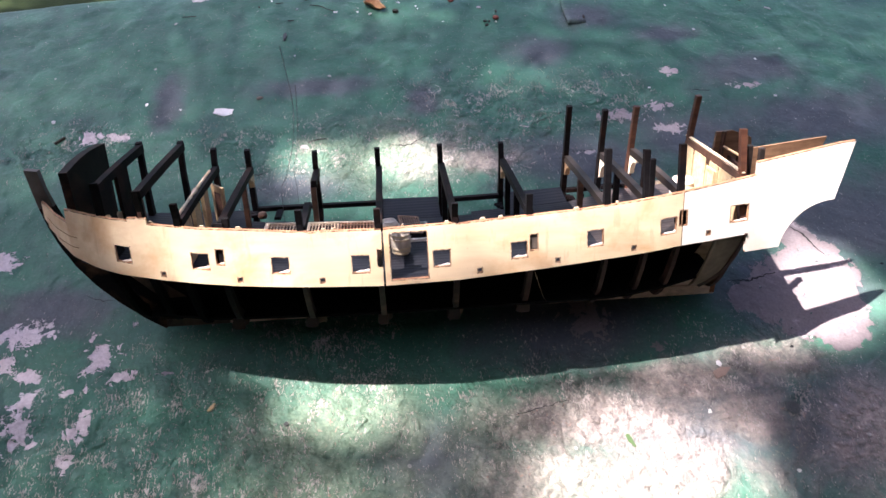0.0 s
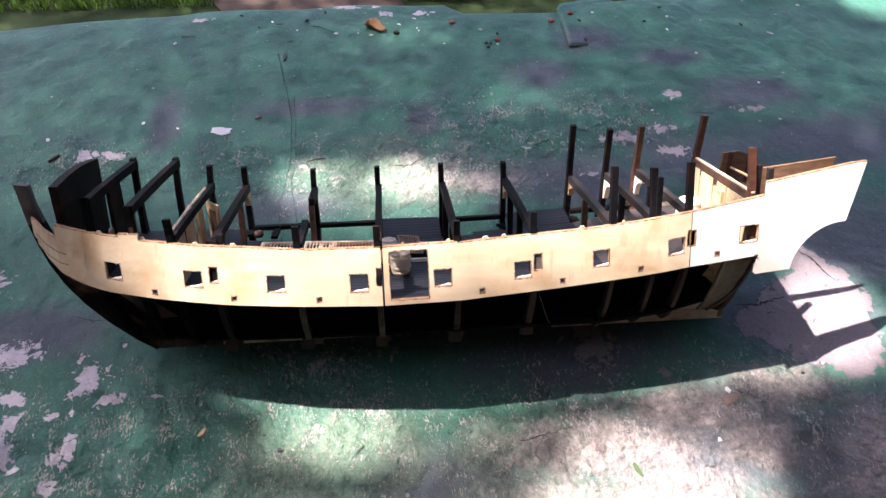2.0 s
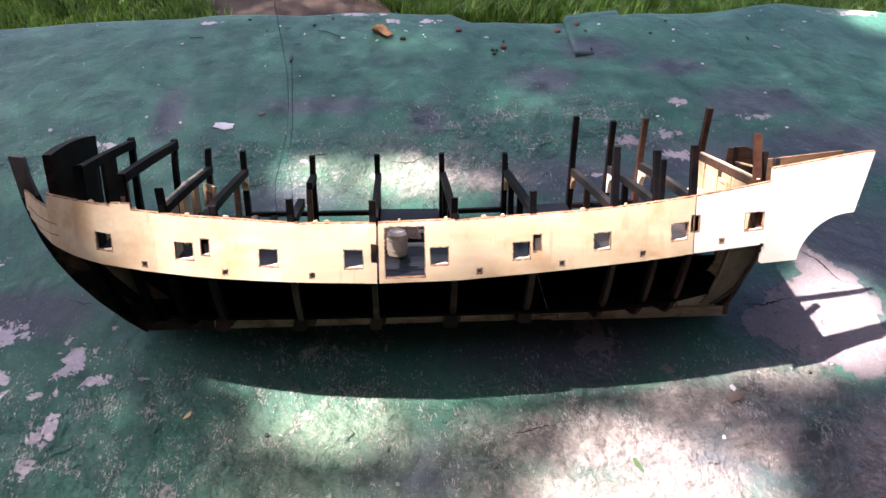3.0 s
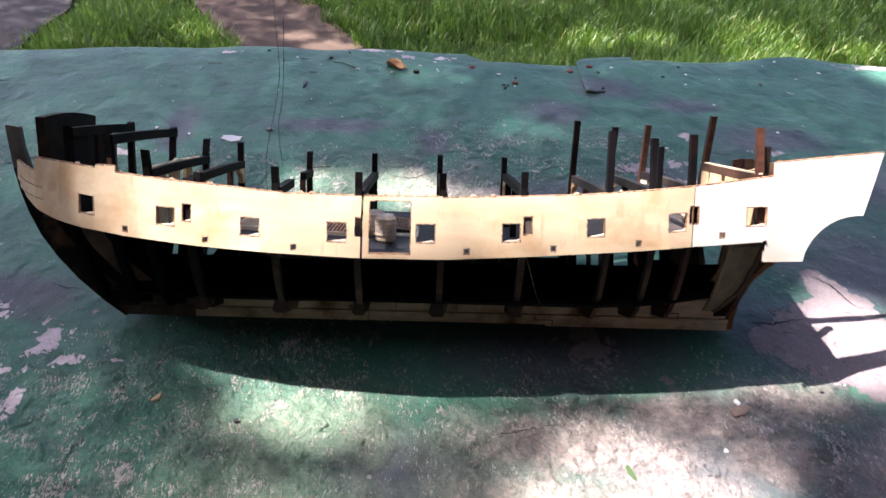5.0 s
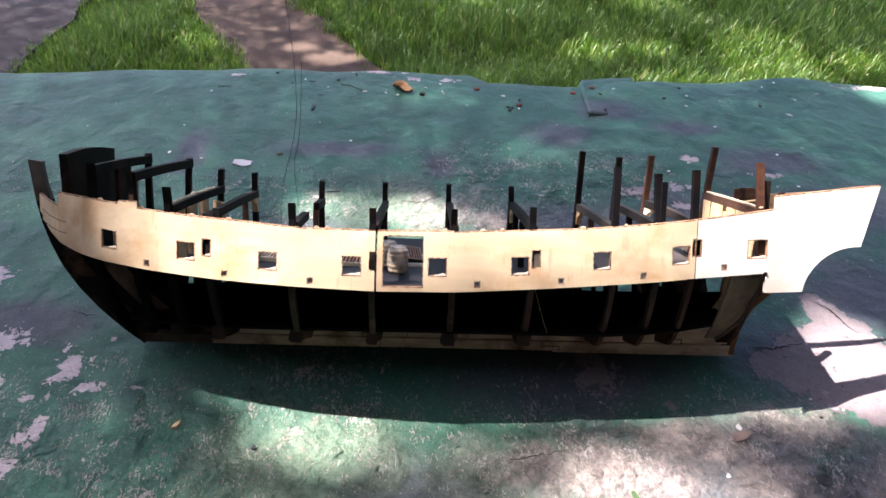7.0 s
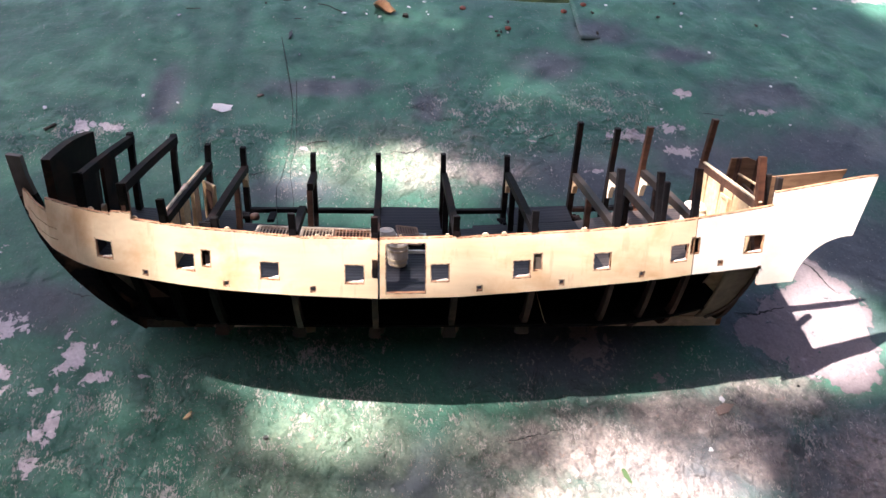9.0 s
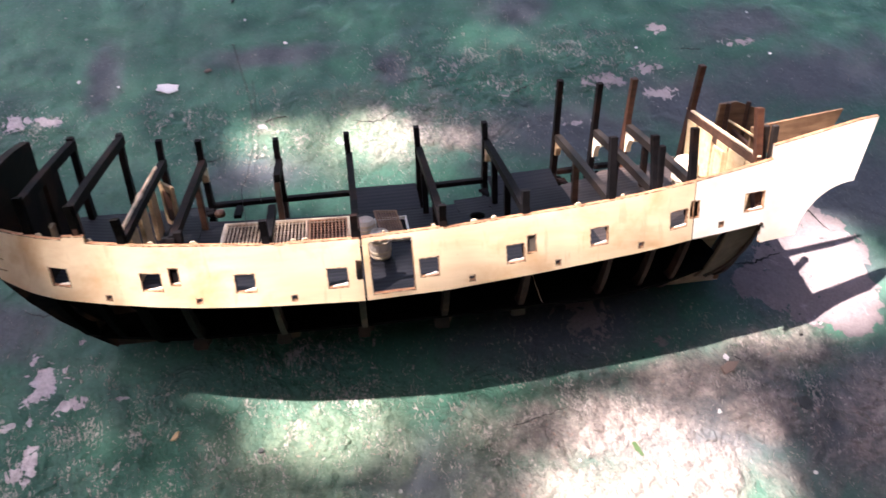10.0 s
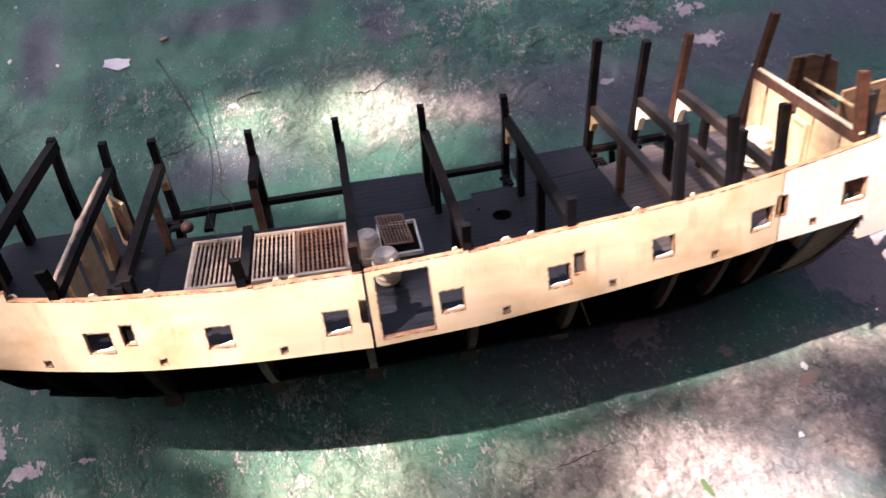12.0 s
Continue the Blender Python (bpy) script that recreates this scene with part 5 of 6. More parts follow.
def lawn():
    rnd = random.Random(11)
    verts, faces = [], []
    made = 0
    while made < 78000:
        x, y = rnd.uniform(-1.75, 2.5), rnd.uniform(1.75, 3.5)
        jx, jy = x + 0.09 * noise.noise((x * 6, y * 6, 2)) + rnd.gauss(0, 0.022), y + 0.09 * noise.noise((x * 6, y * 6, 4)) + rnd.gauss(0, 0.022)
        if inside(PATH, jx, jy) or inside(PAVED, jx, jy):
            continue
        made += 1
        clump = noise.noise((x * 3.0, y * 3.0, 0))
        h = rnd.uniform(0.028, 0.070) * (1.0 + 0.7 * clump)
        w = rnd.uniform(0.0016, 0.0032)
        a = rnd.uniform(0, 6.283)
        dx, dy = math.cos(a), math.sin(a)
        lean = rnd.uniform(0.15, 0.95) * h
        b = a + 1.57 + rnd.uniform(-0.5, 0.5)
        sx, sy = math.cos(b) * w, math.sin(b) * w
        n = len(verts)
        verts += [(x - sx, y - sy, GROUND), (x + sx, y + sy, GROUND), (x + dx * lean * 0.35 - sx * 0.8, y + dy * lean * 0.35 - sy * 0.8, GROUND + h * 0.6),
                  (x + dx * lean * 0.35 + sx * 0.8, y + dy * lean * 0.35 + sy * 0.8, GROUND + h * 0.6), (x + dx * lean, y + dy * lean, GROUND + h)]
        faces += [(n, n + 1, n + 3, n + 2), (n + 2, n + 3, n + 4)]
    me = bpy.data.meshes.new("grass")
    me.from_pydata(verts, [], faces)
    me.materials.append(GRASS)
    tagged(new("grass", me), "uneven green lawn grass with sunlit tips", "grass", kind="stuff")


lawn()

# unseen walls, added to cut the low sky and deepen shade by the hull
bm = bmesh.new()
box(bm, -7, 7, -1.55, -1.3, GROUND - 0.1, 2.9, 0.01)
tagged(part("sky_blocker_south", bm, BLOCKER, None), "unseen dark wall added to block low sky light", "wall", kind="structure")
for name, x0, x1 in (("sky_blocker_west", -4.45, -4.25), ("sky_blocker_east", 3.2, 3.4)):
    bm = bmesh.new()
    box(bm, x0, x1, -1.29, 1.6, GROUND - 0.1, 2.9, 0.01)
    tagged(part(name, bm, BLOCKER, None), "unseen dark wall added to block low sky light", "wall", kind="structure")

# ---- the tree overhead, whose gaps let the sun through ----
LEAF, nt, p = material("tree_leaf", 0.5)
nt.links.new(ramp(nt, tex_noise(nt, 2.0), [(0.3, (0.03, 0.09, 0.015)), (0.7, (0.08, 0.17, 0.03))]), p.inputs["Base Color"])
BARK = wood("tree_bark", (0.04, 0.03, 0.02), (0.12, 0.09, 0.065), scale=(20, 20, 5), rough=0.9, relief=0.8)
# gaps in the crown, by where their light falls on the table's plane: x, y, radii
# front of the ship, round the stern, behind the ship, on the lawn
GAPS_FRONT = [(-0.105, -0.066, 0.065, 0.02, 0.3), (0.01, -0.128, 0.075, 0.03, 0.74), (0.145, -0.178, 0.10, 0.068, 0.0), (0.125, -0.118, 0.04, 0.03, 0.25), (-0.105, -0.080, 0.050, 0.034, 0.10), (-0.11, -0.17, 0.09, 0.040, 0.6),
              (-0.05, -0.085, 0.07, 0.032, 0.40), (0.06, -0.040, 0.24, 0.022, 0.1), (0.03, -0.082, 0.14, 0.018, 0.72), (0.08, -0.095, 0.19, 0.03, 0.80), (-0.15, 0.025, 0.05, 0.03, 0.5), (-0.135, -0.045, 0.045, 0.03, 0.3)]
GAPS_DECK = [(-0.075, 0.027, 0.075, 0.032, 0.5), (-0.16, 0.05, 0.03, 0.055, 0.4), (0.34, -0.03, 0.045, 0.02, 0.0)]
GAPS_STERN = [(0.2, -0.036, 0.08, 0.02, 0.1), (0.2, -0.072, 0.07, 0.016, 0.75), (0.385, -0.022, 0.04, 0.018, 0.0), (0.2, -0.13, 0.05, 0.04, 0.58), (0.358, 0.008, 0.042, 0.058, 0.0), (0.265, 0.035, 0.045, 0.04, 0.0),
              (0.3, -0.042, 0.075, 0.022, 0.25), (0.19, 0.01, 0.05, 0.028, 0.5), (0.202, 0.085, 0.036, 0.020, 0.0), (0.15, 0.083, 0.03, 0.018, 0.4)]
GAPS_BEHIND = [(-0.035, 0.206, 0.042, 0.032, 0.0), (-0.06, 0.172, 0.1, 0.045, 0.38), (0.025, 0.19, 0.035, 0.025, 0.5), (-0.145, 0.208, 0.032, 0.034, 0.1), (-0.12, 0.21, 0.05, 0.03, 0.4), (0.68, 0.53, 0.08, 0.05, 0.0),
               (-0.03, 0.485, 0.05, 0.03, 0.6), (0.1, 0.335, 0.04, 0.02, 0.6), (-0.25, 0.42, 0.40, 0.16, 0.85), (0.35, 0.42, 0.40, 0.14, 0.87), (-0.36, -0.11, 0.17, 0.10, 0.78)]
GAPS_LAWN = [(-0.89, 2.38, 0.07, 0.035, 0.0), (0.46, 2.43, 0.10, 0.06, 0.1), (1.25, 2.36, 0.12, 0.08, 0.1), (-0.20, 2.86, 0.08, 0.05, 0.1), (0.9, 2.36, 0.2, 0.25, 0.2), (0.22, 2.4, 0.12, 0.08, 0.1), (-0.49, 2.95, 0.12, 0.08, 0.1), (-1.25, 2.35, 0.1, 0.05, 0.2), (0.55, 2.9, 0.15, 0.1, 0.3),
             (-0.73, 2.28, 0.12, 0.06, 0.0), (0.6, 2.15, 0.3, 0.06, 0.3)]
GAPS = GAPS_FRONT + GAPS_DECK + GAPS_STERN + GAPS_BEHIND + GAPS_LAWN
# thicker parts of the crown, in the same terms
THICK = [(-0.26, 0.02, 0.15, 0.08), (0.0, 0.018, 0.14, 0.040), (0.33, -0.125, 0.09, 0.06), (0.26, -0.19, 0.03, 0.06), (0.42, 0.15, 0.25, 0.085), (-0.36, 0.10, 0.16, 0.09)]
DENSE = [(-0.07, 0.010, 0.24, 0.042), (0.10, 0.020, 0.08, 0.030)]


def tree():
    rnd = random.Random(7)
    verts, faces = [], []
    # fine leaves over the table, larger ones round about
    for cell, x0, x1, y0, y1, layers, size in ((0.0112, -1.0, 1.0, -0.55, 0.75, 5, 0.0091), (0.046, -2.3, 4.4, -2.2, 3.5, 3, 0.026)):
        for layer in range(layers):
            for i in range(int((x1 - x0) / cell)):
                for j in range(int((y1 - y0) / cell)):
                    gx = x0 + cell * (i + rnd.uniform(0.30, 0.70) + 0.5 * layer)
                    gy = y0 + cell * (j + rnd.uniform(0.30, 0.70) + 0.5 * layer)
                    if cell > 0.03 and -1.0 < gx < 1.0 and -0.55 < gy < 0.75:
                        continue
                    if cell < 0.03 and layer >= 2 and not any(((gx - a) / c) ** 2 + ((gy - b) / d) ** 2 < rnd.uniform(0.5, 1.5) for a, b, c, d in (THICK if layer == 2 else DENSE)):
                        continue
                    left = min([keep for a, b, c, d, keep in GAPS if ((gx - a) / c) ** 2 + ((gy - b) / d) ** 2 < rnd.uniform(0.7, 1.45)], default=1.0)
                    if left < 0.05:
                        continue
                    h = rnd.uniform(2.4, 3.4)
                    c = Vector((gx, gy, 0)) + SUN * (h / SUN.z)
                    s = size * left ** 0.5 * rnd.uniform(0.92, 1.08)
                    m = Euler((rnd.uniform(-0.7, 0.7), rnd.uniform(-0.7, 0.7), rnd.uniform(0, 6.28))).to_matrix()
                    n = len(verts)
                    for q in ((-1.1, 0, 0), (0, -0.75, 0.15), (0, 0.75, 0.15), (1.2, 0, -0.1)):
                        verts.append(c + m @ (Vector(q) * s))
                    faces += [(n, n + 1, n + 2), (n + 1, n + 3, n + 2)]
    me = bpy.data.meshes.new("crown")
    me.from_pydata(verts, [], faces)
    me.materials.append(LEAF)
    t = new("tree")
    tagged(t, "leafy tree standing over the table", "tree")
    crown = new("crown", me)
    crown.parent = t
    bm = bmesh.new()
    lathe(bm, [(0.20, GROUND - 0.03), (0.14, 0.2), (0.11, 1.6), (0.05, 3.0)], 14, (-3.2, 1.6, 0))
    part("trunk", bm, BARK, t, smooth=True)
    for x, y, z in ((-1.6, 2.9, 2.2), (-1.5, 0.4, 2.1), (-0.9, 1.4, 2.3)):
        bm = bmesh.new()
        bar(bm, (-3.2, 1.6, 1.4), (x, y, z), 0.06, 0.06)
        part("limb", bm, BARK, t)


tree()


# ---- small things lying on the table ----
def table_z(x, y):
    return float(hump(np.array(x), np.array(y))) + 0.0011 * noise.noise((x * 8, y * 8, 0)) + 0.0009 * noise.noise((x * 26, y * 26, 3)) + 0.0005 * noise.noise((x * 70, y * 70, 9))


def weathered(ob):
    """Give a piece of the painted felt the same wear as the sheet round it."""
    me = ob.data
    co = np.array([ob.matrix_world @ v.co for v in me.vertices])
    w = me.color_attributes.new("wear", "FLOAT_COLOR", "POINT")
    w.data.foreach_set("color", wear_at(co[:, 0], co[:, 1]).astype(np.float32).ravel())


def blister(cx, cy, r, k):
    bm = bmesh.new()
    rings, n = 9, 26
    g = []
    for i in range(rings + 1):
        q = 1.2 * i / rings
        row = []
        for j in range(n):
            a = 2 * math.pi * j / n
            wob = 1 + 0.16 * math.sin(2 * a + k) + 0.10 * math.sin(5 * a + 2 * k)
            x, y = cx + r * q * wob * math.cos(a), cy + r * q * wob * math.sin(a)
            if k % 3:
                rise = math.exp(-((q - 0.70) / 0.20) ** 2) * (0.75 + 0.45 * math.sin(a + k)) + 0.30 * math.exp(-(q / 0.5) ** 4)
            else:
                rise = math.exp(-(q / 0.72) ** 4) * (1 + 0.18 * noise.noise((9 * q * math.cos(a), 9 * q * math.sin(a), k)))
            row.append(bm.verts.new((x, y, table_z(x, y) + (0.0005 + 0.20 * r) * rise + 0.0002 - 0.0012 * max(0.0, q - 0.95) / 0.25)))
        g.append(row)
    for p0, p1 in zip(g, g[1:]):
        for j in range(n):
            bm.faces.new((p0[j], p0[(j + 1) % n], p1[(j + 1) % n], p1[j]))
    bm.faces.new(g[0])
    weathered(part("paint_blister", bm, PAINT, tabletop, smooth=True))


for k, (x, y, r) in enumerate(BLISTERS):
    blister(x, y, r, k)

SPLIT, nt, p = material("dark_split", 0.9)
nt.links.new(ramp(nt, tex_noise(nt, 300), [(0.3, (0.006, 0.006, 0.007)), (0.7, (0.03, 0.026, 0.026))]), p.inputs["Base Color"])


def crack(pts, w, seed):
    """A ragged split in the felt, one lip raised."""
    rnd = random.Random(seed)
    line = []
    for (x0, y0), (x1, y1) in zip(pts, pts[1:]):
        m = max(2, int(math.hypot(x1 - x0, y1 - y0) / 0.0026))
        line += [(x0 + (x1 - x0) * k / m + rnd.gauss(0, 0.0006), y0 + (y1 - y0) * k / m + rnd.gauss(0, 0.0006)) for k in range(m)]
    line.append(pts[-1])
    n = len(line) - 1
    bm = bmesh.new()
    lip = bmesh.new()
    prev = prev_lip = None
    for k, (x, y) in enumerate(line):
        a, b = line[max(0, k - 1)], line[min(n, k + 1)]
        d = math.hypot(b[0] - a[0], b[1] - a[1]) or 1.0
        nx, ny = -(b[1] - a[1]) / d, (b[0] - a[0]) / d
        h = w * (0.25 + math.sin(math.pi * k / n)) * rnd.uniform(0.4, 1.3) * 0.32
        z = table_z(x, y) + 0.0004
        cur = [bm.verts.new((x + nx * h * t, y + ny * h * t, z)) for t in (-1, 1)]
        e = 0.00035 * math.sin(math.pi * k / n) * rnd.uniform(0.5, 1.2)
        up = [lip.verts.new((x + nx * (h + o), y + ny * (h + o), z - 0.0004 + q)) for o, q in ((0.0, 0.0), (0.0002, e), (0.0016, e * 0.6), (0.0032, -0.0006))]
        if prev:
            bm.faces.new((prev[0], cur[0], cur[1], prev[1]))
            for i in range(3):
                lip.faces.new((prev_lip[i], up[i], up[i + 1], prev_lip[i + 1]))
        prev, prev_lip = cur, up
    part("crack", bm, SPLIT, tabletop)
    weathered(part("raised_lip", lip, PAINT, tabletop, smooth=True))


for k, (w, pts) in enumerate(((0.0020, [(0.262, 0.017), (0.282, 0.016), (0.295, 0.019), (0.315, 0.025)]), (0.0024, [(0.349, 0.083), (0.361, 0.070), (0.366, 0.053), (0.373, 0.041)]), (0.0010, [(-0.347, 0.048), (-0.334, 0.042), (-0.317, 0.039)]),
                              (0.0009, [(0.031, -0.105), (0.046, -0.103), (0.063, -0.099), (0.090, -0.094)]), (0.0018, [(-0.059, 0.231), (-0.041, 0.227), (-0.030, 0.229), (-0.010, 0.244)]),
                              (0.0016, [(-0.223, 0.189), (-0.196, 0.193), (-0.183, 0.199), (-0.171, 0.204)]), 
                              (0.0022, [(0.109, 0.252), (0.118, 0.254), (0.136, 0.264)]), (0.0016, [(0.300, 0.300), (0.315, 0.2985), (0.340, 0.295)]), (0.0014, [(0.241, -0.075), (0.237, -0.071), (0.233, -0.067)]))):
    crack(pts, w, k)

FLAKE, nt, p = material("white_paint_flake", 0.6)
nt.links.new(ramp(nt, tex_noise(nt, 200), [(0.35, (0.60, 0.57, 0.59)), (0.65, (0.82, 0.78, 0.80))]), p.inputs["Base Color"])
PINK, nt, p = material("pinkish_chip", 0.75)
nt.links.new(ramp(nt, tex_noise(nt, 160), [(0.3, (0.20, 0.13, 0.10)), (0.65, (0.35, 0.25, 0.21))]), p.inputs["Base Color"])
bump(nt, p, tex_noise(nt, 300), 0.5, 0.001)
DRY, nt, p = material("dry_leaf", 0.6)
nt.links.new(ramp(nt, tex_noise(nt, 90), [(0.3, (0.20, 0.09, 0.035)), (0.65, (0.50, 0.27, 0.12))]), p.inputs["Base Color"])
bump(nt, p, tex_noise(nt, 150), 0.6, 0.001)
RUST, nt, p = material("rusty_iron", 0.8, 0.3)
nt.links.new(ramp(nt, tex_noise(nt, 300), [(0.3, (0.12, 0.03, 0.02)), (0.65, (0.30, 0.09, 0.055))]), p.inputs["Base Color"])
BLACK, nt, p = material("black_plastic", 0.45)
nt.links.new(ramp(nt, tex_noise(nt, 120), [(0.3, (0.006, 0.006, 0.006)), (0.7, (0.02, 0.02, 0.02))]), p.inputs["Base Color"])
SLATE, nt, p = material("slate_grey_paint", 0.6)
nt.links.new(ramp(nt, tex_noise(nt, 260), [(0.35, (0.05, 0.06, 0.06)), (0.65, (0.15, 0.15, 0.155))]), p.inputs["Base Color"])
bump(nt, p, tex_noise(nt, 300), 0.8, 0.002)
TWIG = wood("dry_twig", (0.02, 0.014, 0.010), (0.07, 0.05, 0.035), scale=(200, 200, 200), rough=0.8)
FRESH, nt, p = material("fresh_leaf", 0.4)
nt.links.new(ramp(nt, tex_noise(nt, 120), [(0.3, (0.03, 0.060, 0.02)), (0.7, (0.070, 0.11, 0.04))]), p.inputs["Base Color"])


def flake(x, y, sx, sy, mat, label, name="paint_flake", turn=0.0, seed=0, category="flake", thick=0.0004, n=13):
    rnd = random.Random(seed + 100)
    pts = []
    for k in range(n):
        a = 2 * math.pi * k / n
        r = rnd.uniform(0.6, 1.1)
        pts.append((sx * r * math.cos(a), sy * r * math.sin(a)))
    bm = bmesh.new()
    tilt = rnd.uniform(-0.03, 0.03)
    plate(bm, pts, thick, lambda u, v, w: (u, v, w + tilt * u))
    ob = part(name, bm, mat, None)
    ob.matrix_world = pose(x, y, table_z(x, y) + thick + 0.0003, 0, 0, turn)
    return tagged(ob, label, category, "flakes on the table")


for k, (x, y, sx, sy) in enumerate(((0.0756, 0.4836, 0.0045, 0.003), (0.3502, 0.416, 0.003, 0.003), (-0.333, 0.3156, 0.004, 0.0025), (-0.2926, 0.3039, 0.003, 0.002), (-0.1217, 0.3544, 0.003, 0.0025),
                                    (0.2283, -0.069, 0.0035, 0.0045), (0.335, 0.5015, 0.0035, 0.003), (0.327, 0.4712, 0.003, 0.002), (0.4635, 0.4563, 0.008, 0.002), (-0.1149, 0.4853, 0.005, 0.0025),
                                    (-0.07, 0.478, 0.004, 0.003), (-0.165, 0.395, 0.002, 0.0015), (-0.433, 0.292, 0.005, 0.003), (0.529, 0.5215, 0.004, 0.003), (0.262, 0.305, 0.003, 0.002), (0.41, 0.28, 0.002, 0.003))):
    flake(x, y, sx * 0.75, sy * 0.75, FLAKE, "small white paint flake lying on the green table", turn=40 * k, seed=k)
flake(-0.2432, 0.2968, 0.0135, 0.0085, FLAKE, "large white paint flake lying on the green table", seed=31)
flake(0.2268, -0.0785, 0.0105, 0.0070, PINK, "pinkish triangular chip on the worn paint", "chip", 20, 40, "chip", 0.0012, 5)
flake(-0.2029, 0.3184, 0.0045, 0.0022, PINK, "tiny orange-brown chip on the green table", "chip", 10, 41, "chip", 0.0008)
flake(-0.2157, -0.0787, 0.0055, 0.0018, TAN, "narrow pale wood splinter on the green table", "splinter", 55, 42, "splinter", 0.0010)
flake(0.1322, -0.1340, 0.0070, 0.0025, FRESH, "small fresh green leaf on the sunlit table", "leaflet", -70, 43, "leaf", 0.0003)
flake(-0.1522, -0.0981, 0.0022, 0.0018, BLACK, "tiny black seed on the green table", "seed", 0, 44, "seed", 0.0010)
flake(-0.1790, 0.4350, 0.0022, 0.0090, BLACK, "small black plastic sliver on the green table", "sliver", 0, 45, "sliver", 0.0012)


def dry_leaf():
    bm = bmesh.new()
    nu, nv = 12, 6
    g = []
    for i in range(nu + 1):
        u = i / nu
        w = 0.0075 * math.sin(math.pi * min(1.0, u * 0.9 + 0.08)) ** 0.7
        g.append([bm.verts.new(((u - 0.5) * 0.031, w * (2 * j / nv - 1) * (1 + 0.35 * noise.noise((7 * u, j, 5))) + 0.002 * math.sin(6 * u), 0.0045 * (abs(2 * j / nv - 1) ** 1.5) + 0.0025 * math.sin(5 * u + j) + 0.003 * noise.noise((9 * u, 1.3 * j, 2)) + 0.003)) for j in range(nv + 1)])
    for i in range(nu):
        for j in range(nv):
            bm.faces.new((g[i][j], g[i + 1][j], g[i + 1][j + 1], g[i][j + 1]))
    ob = part("dry_leaf", bm, DRY, None, smooth=True)
    m = ob.modifiers.new("thick", "SOLIDIFY")
    m.thickness = 0.0006
    ob.matrix_world = pose(-0.0625, 0.4935, table_z(-0.0625, 0.4935) - 0.0005, 0, 0, -24)
    tagged(ob, "curled orange-brown dry leaf near the table edge", "leaf")
    flake(-0.0359, 0.4810, 0.0040, 0.0030, TWIG, "dark crumb of bark beside a dry leaf", "bark_crumb", 0, 47, "crumb", 0.0018)


dry_leaf()


def strand(name, pts, r, mat, label, category, group=""):
    c = bpy.data.curves.new(name, "CURVE")
    c.dimensions = "3D"
    c.bevel_depth = r
    c.bevel_resolution = 2
    s = c.splines.new("NURBS")
    s.points.add(len(pts) - 1)
    for q, w in zip(s.points, pts):
        q.co = (*w, 1)
    s.use_endpoint_u = True
    s.order_u = 3
    c.materials.append(mat)
    return tagged(new(name, c), label, category, group)


for k, pts in enumerate((((-0.150, 0.503), (-0.136, 0.501), (-0.128, 0.492), (-0.117, 0.487)), ((-0.315, 0.4865), (-0.305, 0.487), (-0.297, 0.4872)), ((-0.177, 0.469), (-0.173, 0.468), (-0.169, 0.469)),
                         ((-0.4235, 0.2565), (-0.419, 0.261), (-0.414, 0.2655)), ((-0.1442, 0.2378), (-0.139, 0.2430), (-0.1236, 0.2437)), ((-0.195, 0.510), (-0.190, 0.509), (-0.185, 0.511)))):
    strand("twig", [(x, y, table_z(x, y) + 0.0012) for x, y in pts], 0.0016 if k == 3 else 0.0005, TWIG, "short dark dry twig lying on the green table", "twig", "twigs on the table")

strand("thin_wire", [(-0.149, 0.058, 0.075), (-0.1454, 0.0568, 0.1235), (-0.1338, 0.0278, 0.1619), (-0.128, 0.028, 0.1809), (-0.1216, 0.0211, 0.2029), (-0.1199, 0.0306, 0.2158), (-0.1152, 0.0111, 0.2416), (-0.1114, -0.0053, 0.2641), (-0.1115, -0.004, 0.2782), (-0.110, -0.020, 0.32)], 0.00019, BLACK, "hair-thin dark wire rising out of the hull", "wire", "wires in the hull")
strand("thin_wire", [(-0.136, 0.072, 0.085), (-0.1342, 0.07, 0.1045), (-0.127, 0.032, 0.172), (-0.1185, 0.022, 0.198), (-0.1142, 0.024, 0.2356), (-0.112, 0.022, 0.258)], 0.00018, BLACK, "hair-thin dark wire rising out of the hull", "wire", "wires in the hull")
strand("loose_thread", [tuple(SHIP @ Vector(q)) for q in ((0.055, -0.080, 0.078), (0.062, -0.078, 0.055), (0.070, -0.060, 0.036), (0.082, -0.040, 0.026))], 0.00013, KEELWOOD, "pale loose thread hanging under the side panel", "thread")


def nail(x, y):
    t = new("roofing_nail")
    tagged(t, "rusty flat-headed roofing nail in the felt", "nail", "nails along the edge")
    z = table_z(x, y)
    t.matrix_world = pose(x, y, z)
    bm = bmesh.new()
    lathe(bm, [(0.0042, 0.0002), (0.0040, 0.0012), (0.0020, 0.0018), (0.0006, 0.0019)], 18)
    part("nail_head", bm, RUST, t, smooth=True)


for q in ((0.0396, 0.503), (0.0956, 0.4587), (0.1748, 0.5016), (0.2038, 0.5178)):
    nail(*q)


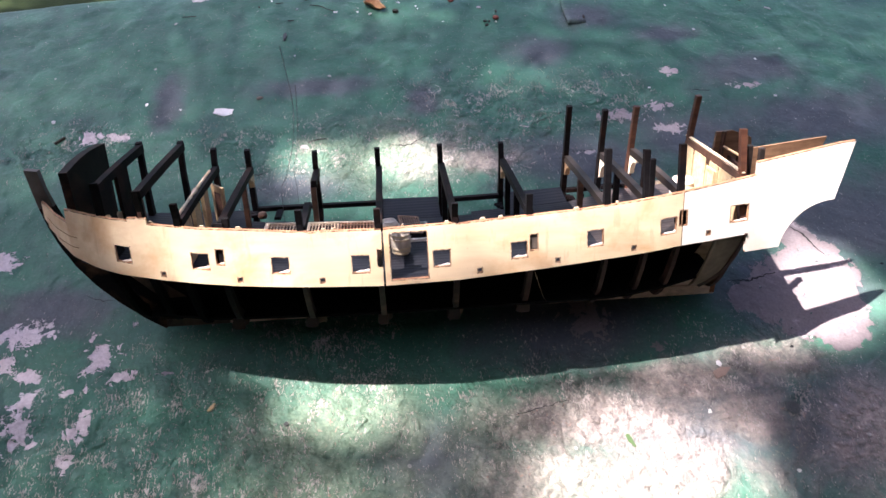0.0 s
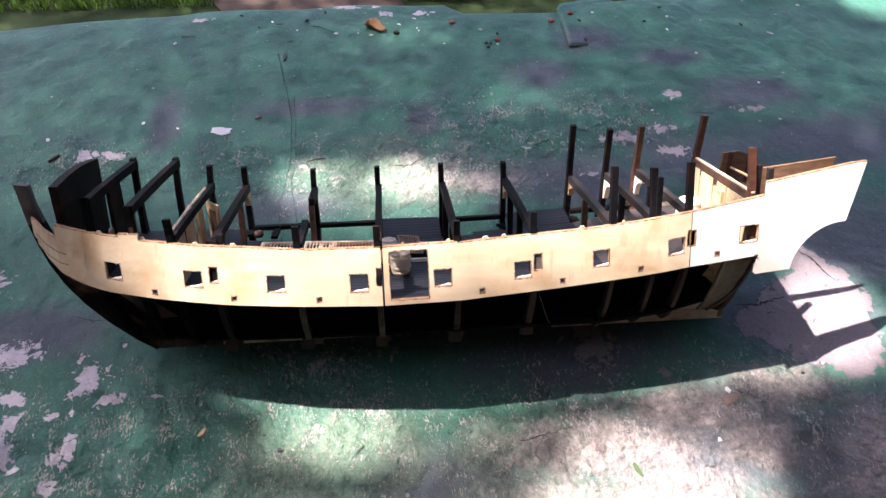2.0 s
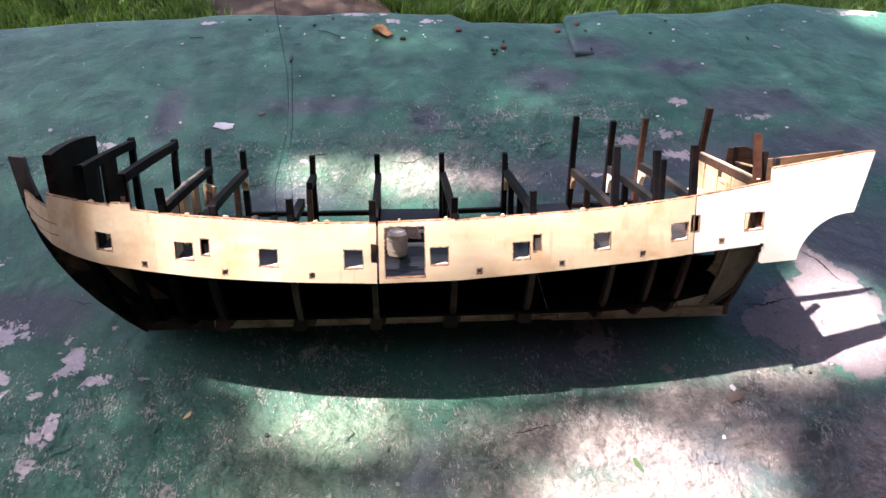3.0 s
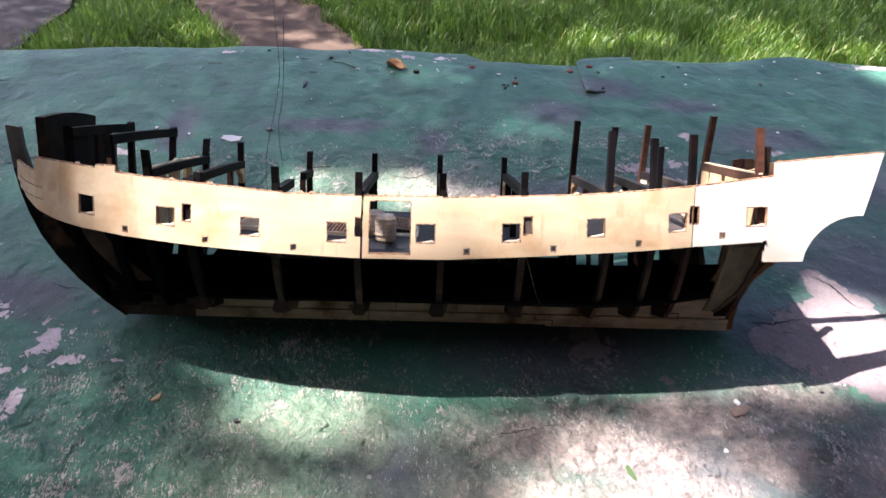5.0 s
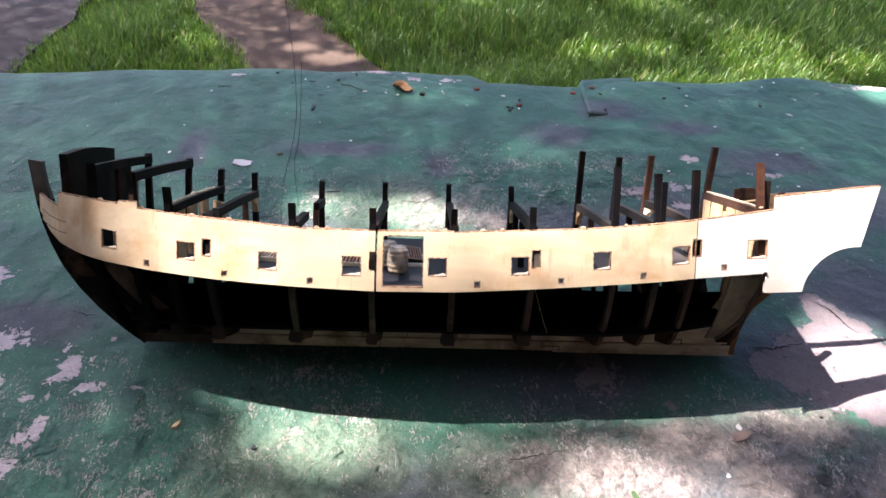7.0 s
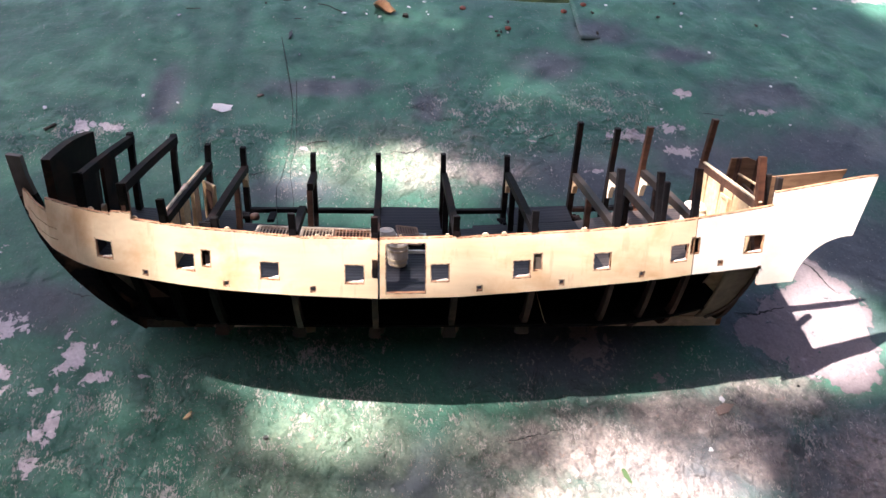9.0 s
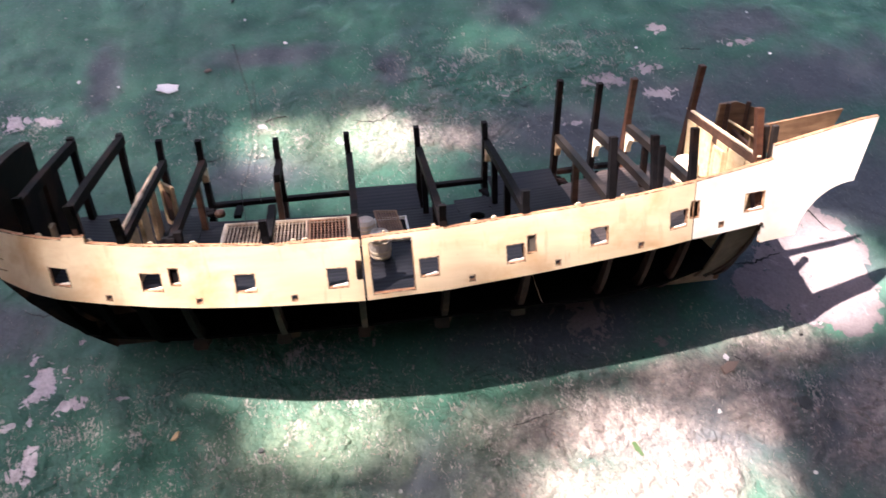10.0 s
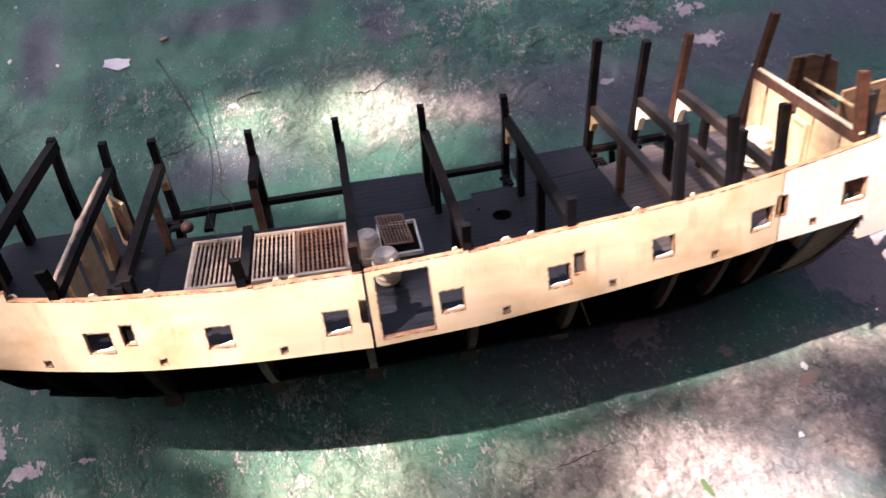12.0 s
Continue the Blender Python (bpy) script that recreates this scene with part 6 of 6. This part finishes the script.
def knob():
    t = new("round_stud")
    tagged(t, "dark round stud under the flaking paint", "stud")
    t.matrix_world = pose(0.2785, -0.116, table_z(0.2785, -0.116))
    bm = bmesh.new()
    lathe(bm, [(0.0062, -0.001), (0.0058, 0.0007), (0.0048, 0.0013), (0.0040, 0.0005), (0.0024, 0.0003), (0.0006, 0.0004)], 24)
    part("stud_cap", bm, SLATE, t, smooth=True)


knob()


# a loose square of felt along the far edge, its corner lifted
def felt_flap():
    bm = bmesh.new()
    n = 12
    g = {}
    for i in range(n + 1):
        for j in range(n + 1):
            u, v = i / n, j / n
            x = 0.187 + 0.085 * u
            y = 0.437 + v * (float(back_edge(x)) - 0.434) + 0.016 * u
            lift = 0.0035 * max(0, 1 - u * 3.0) * max(0, 1 - v * 1.6) + 0.0012 - 0.0042 * u - 0.0030 * max(0.0, v - 0.55)
            g[i, j] = [bm.verts.new((x, y, table_z(x, y) + lift - d)) for d in (0, 0.0014)]
    for i in range(n):
        for j in range(n):
            for d in (0, 1):
                bm.faces.new((g[i, j][d], g[i + 1, j][d], g[i + 1, j + 1][d], g[i, j + 1][d]))
    for k in range(n):
        for a, b in (((k, 0), (k + 1, 0)), ((k, n), (k + 1, n)), ((0, k), (0, k + 1)), ((n, k), (n, k + 1))):
            bm.faces.new((g[a][0], g[b][0], g[b][1], g[a][1]))
    ob = part("felt_flap", bm, PAINT, tabletop, "overlapping square of felt with a lifted corner", smooth=True)
    ob.data.validate()
    weathered(ob)


felt_flap()


# crumbs and scraps blown against the far edge
rnd = random.Random(23)
for k in range(26):
    x = rnd.uniform(-0.42, 0.5)
    y = float(back_edge(np.array(x))) - rnd.uniform(0.012, 0.09)
    if k % 2:
        flake(x, y, rnd.uniform(0.0012, 0.003), rnd.uniform(0.0010, 0.002), FLAKE, "tiny pale paint scrap near the table edge", "paint_scrap", rnd.uniform(0, 180), 60 + k, "flake", 0.0003)
    else:
        flake(x, y, rnd.uniform(0.0016, 0.0040), rnd.uniform(0.0010, 0.0018), TWIG, "tiny dark crumb of bark near the table edge", "bark_crumb", rnd.uniform(0, 180), 60 + k, "crumb", 0.0008)
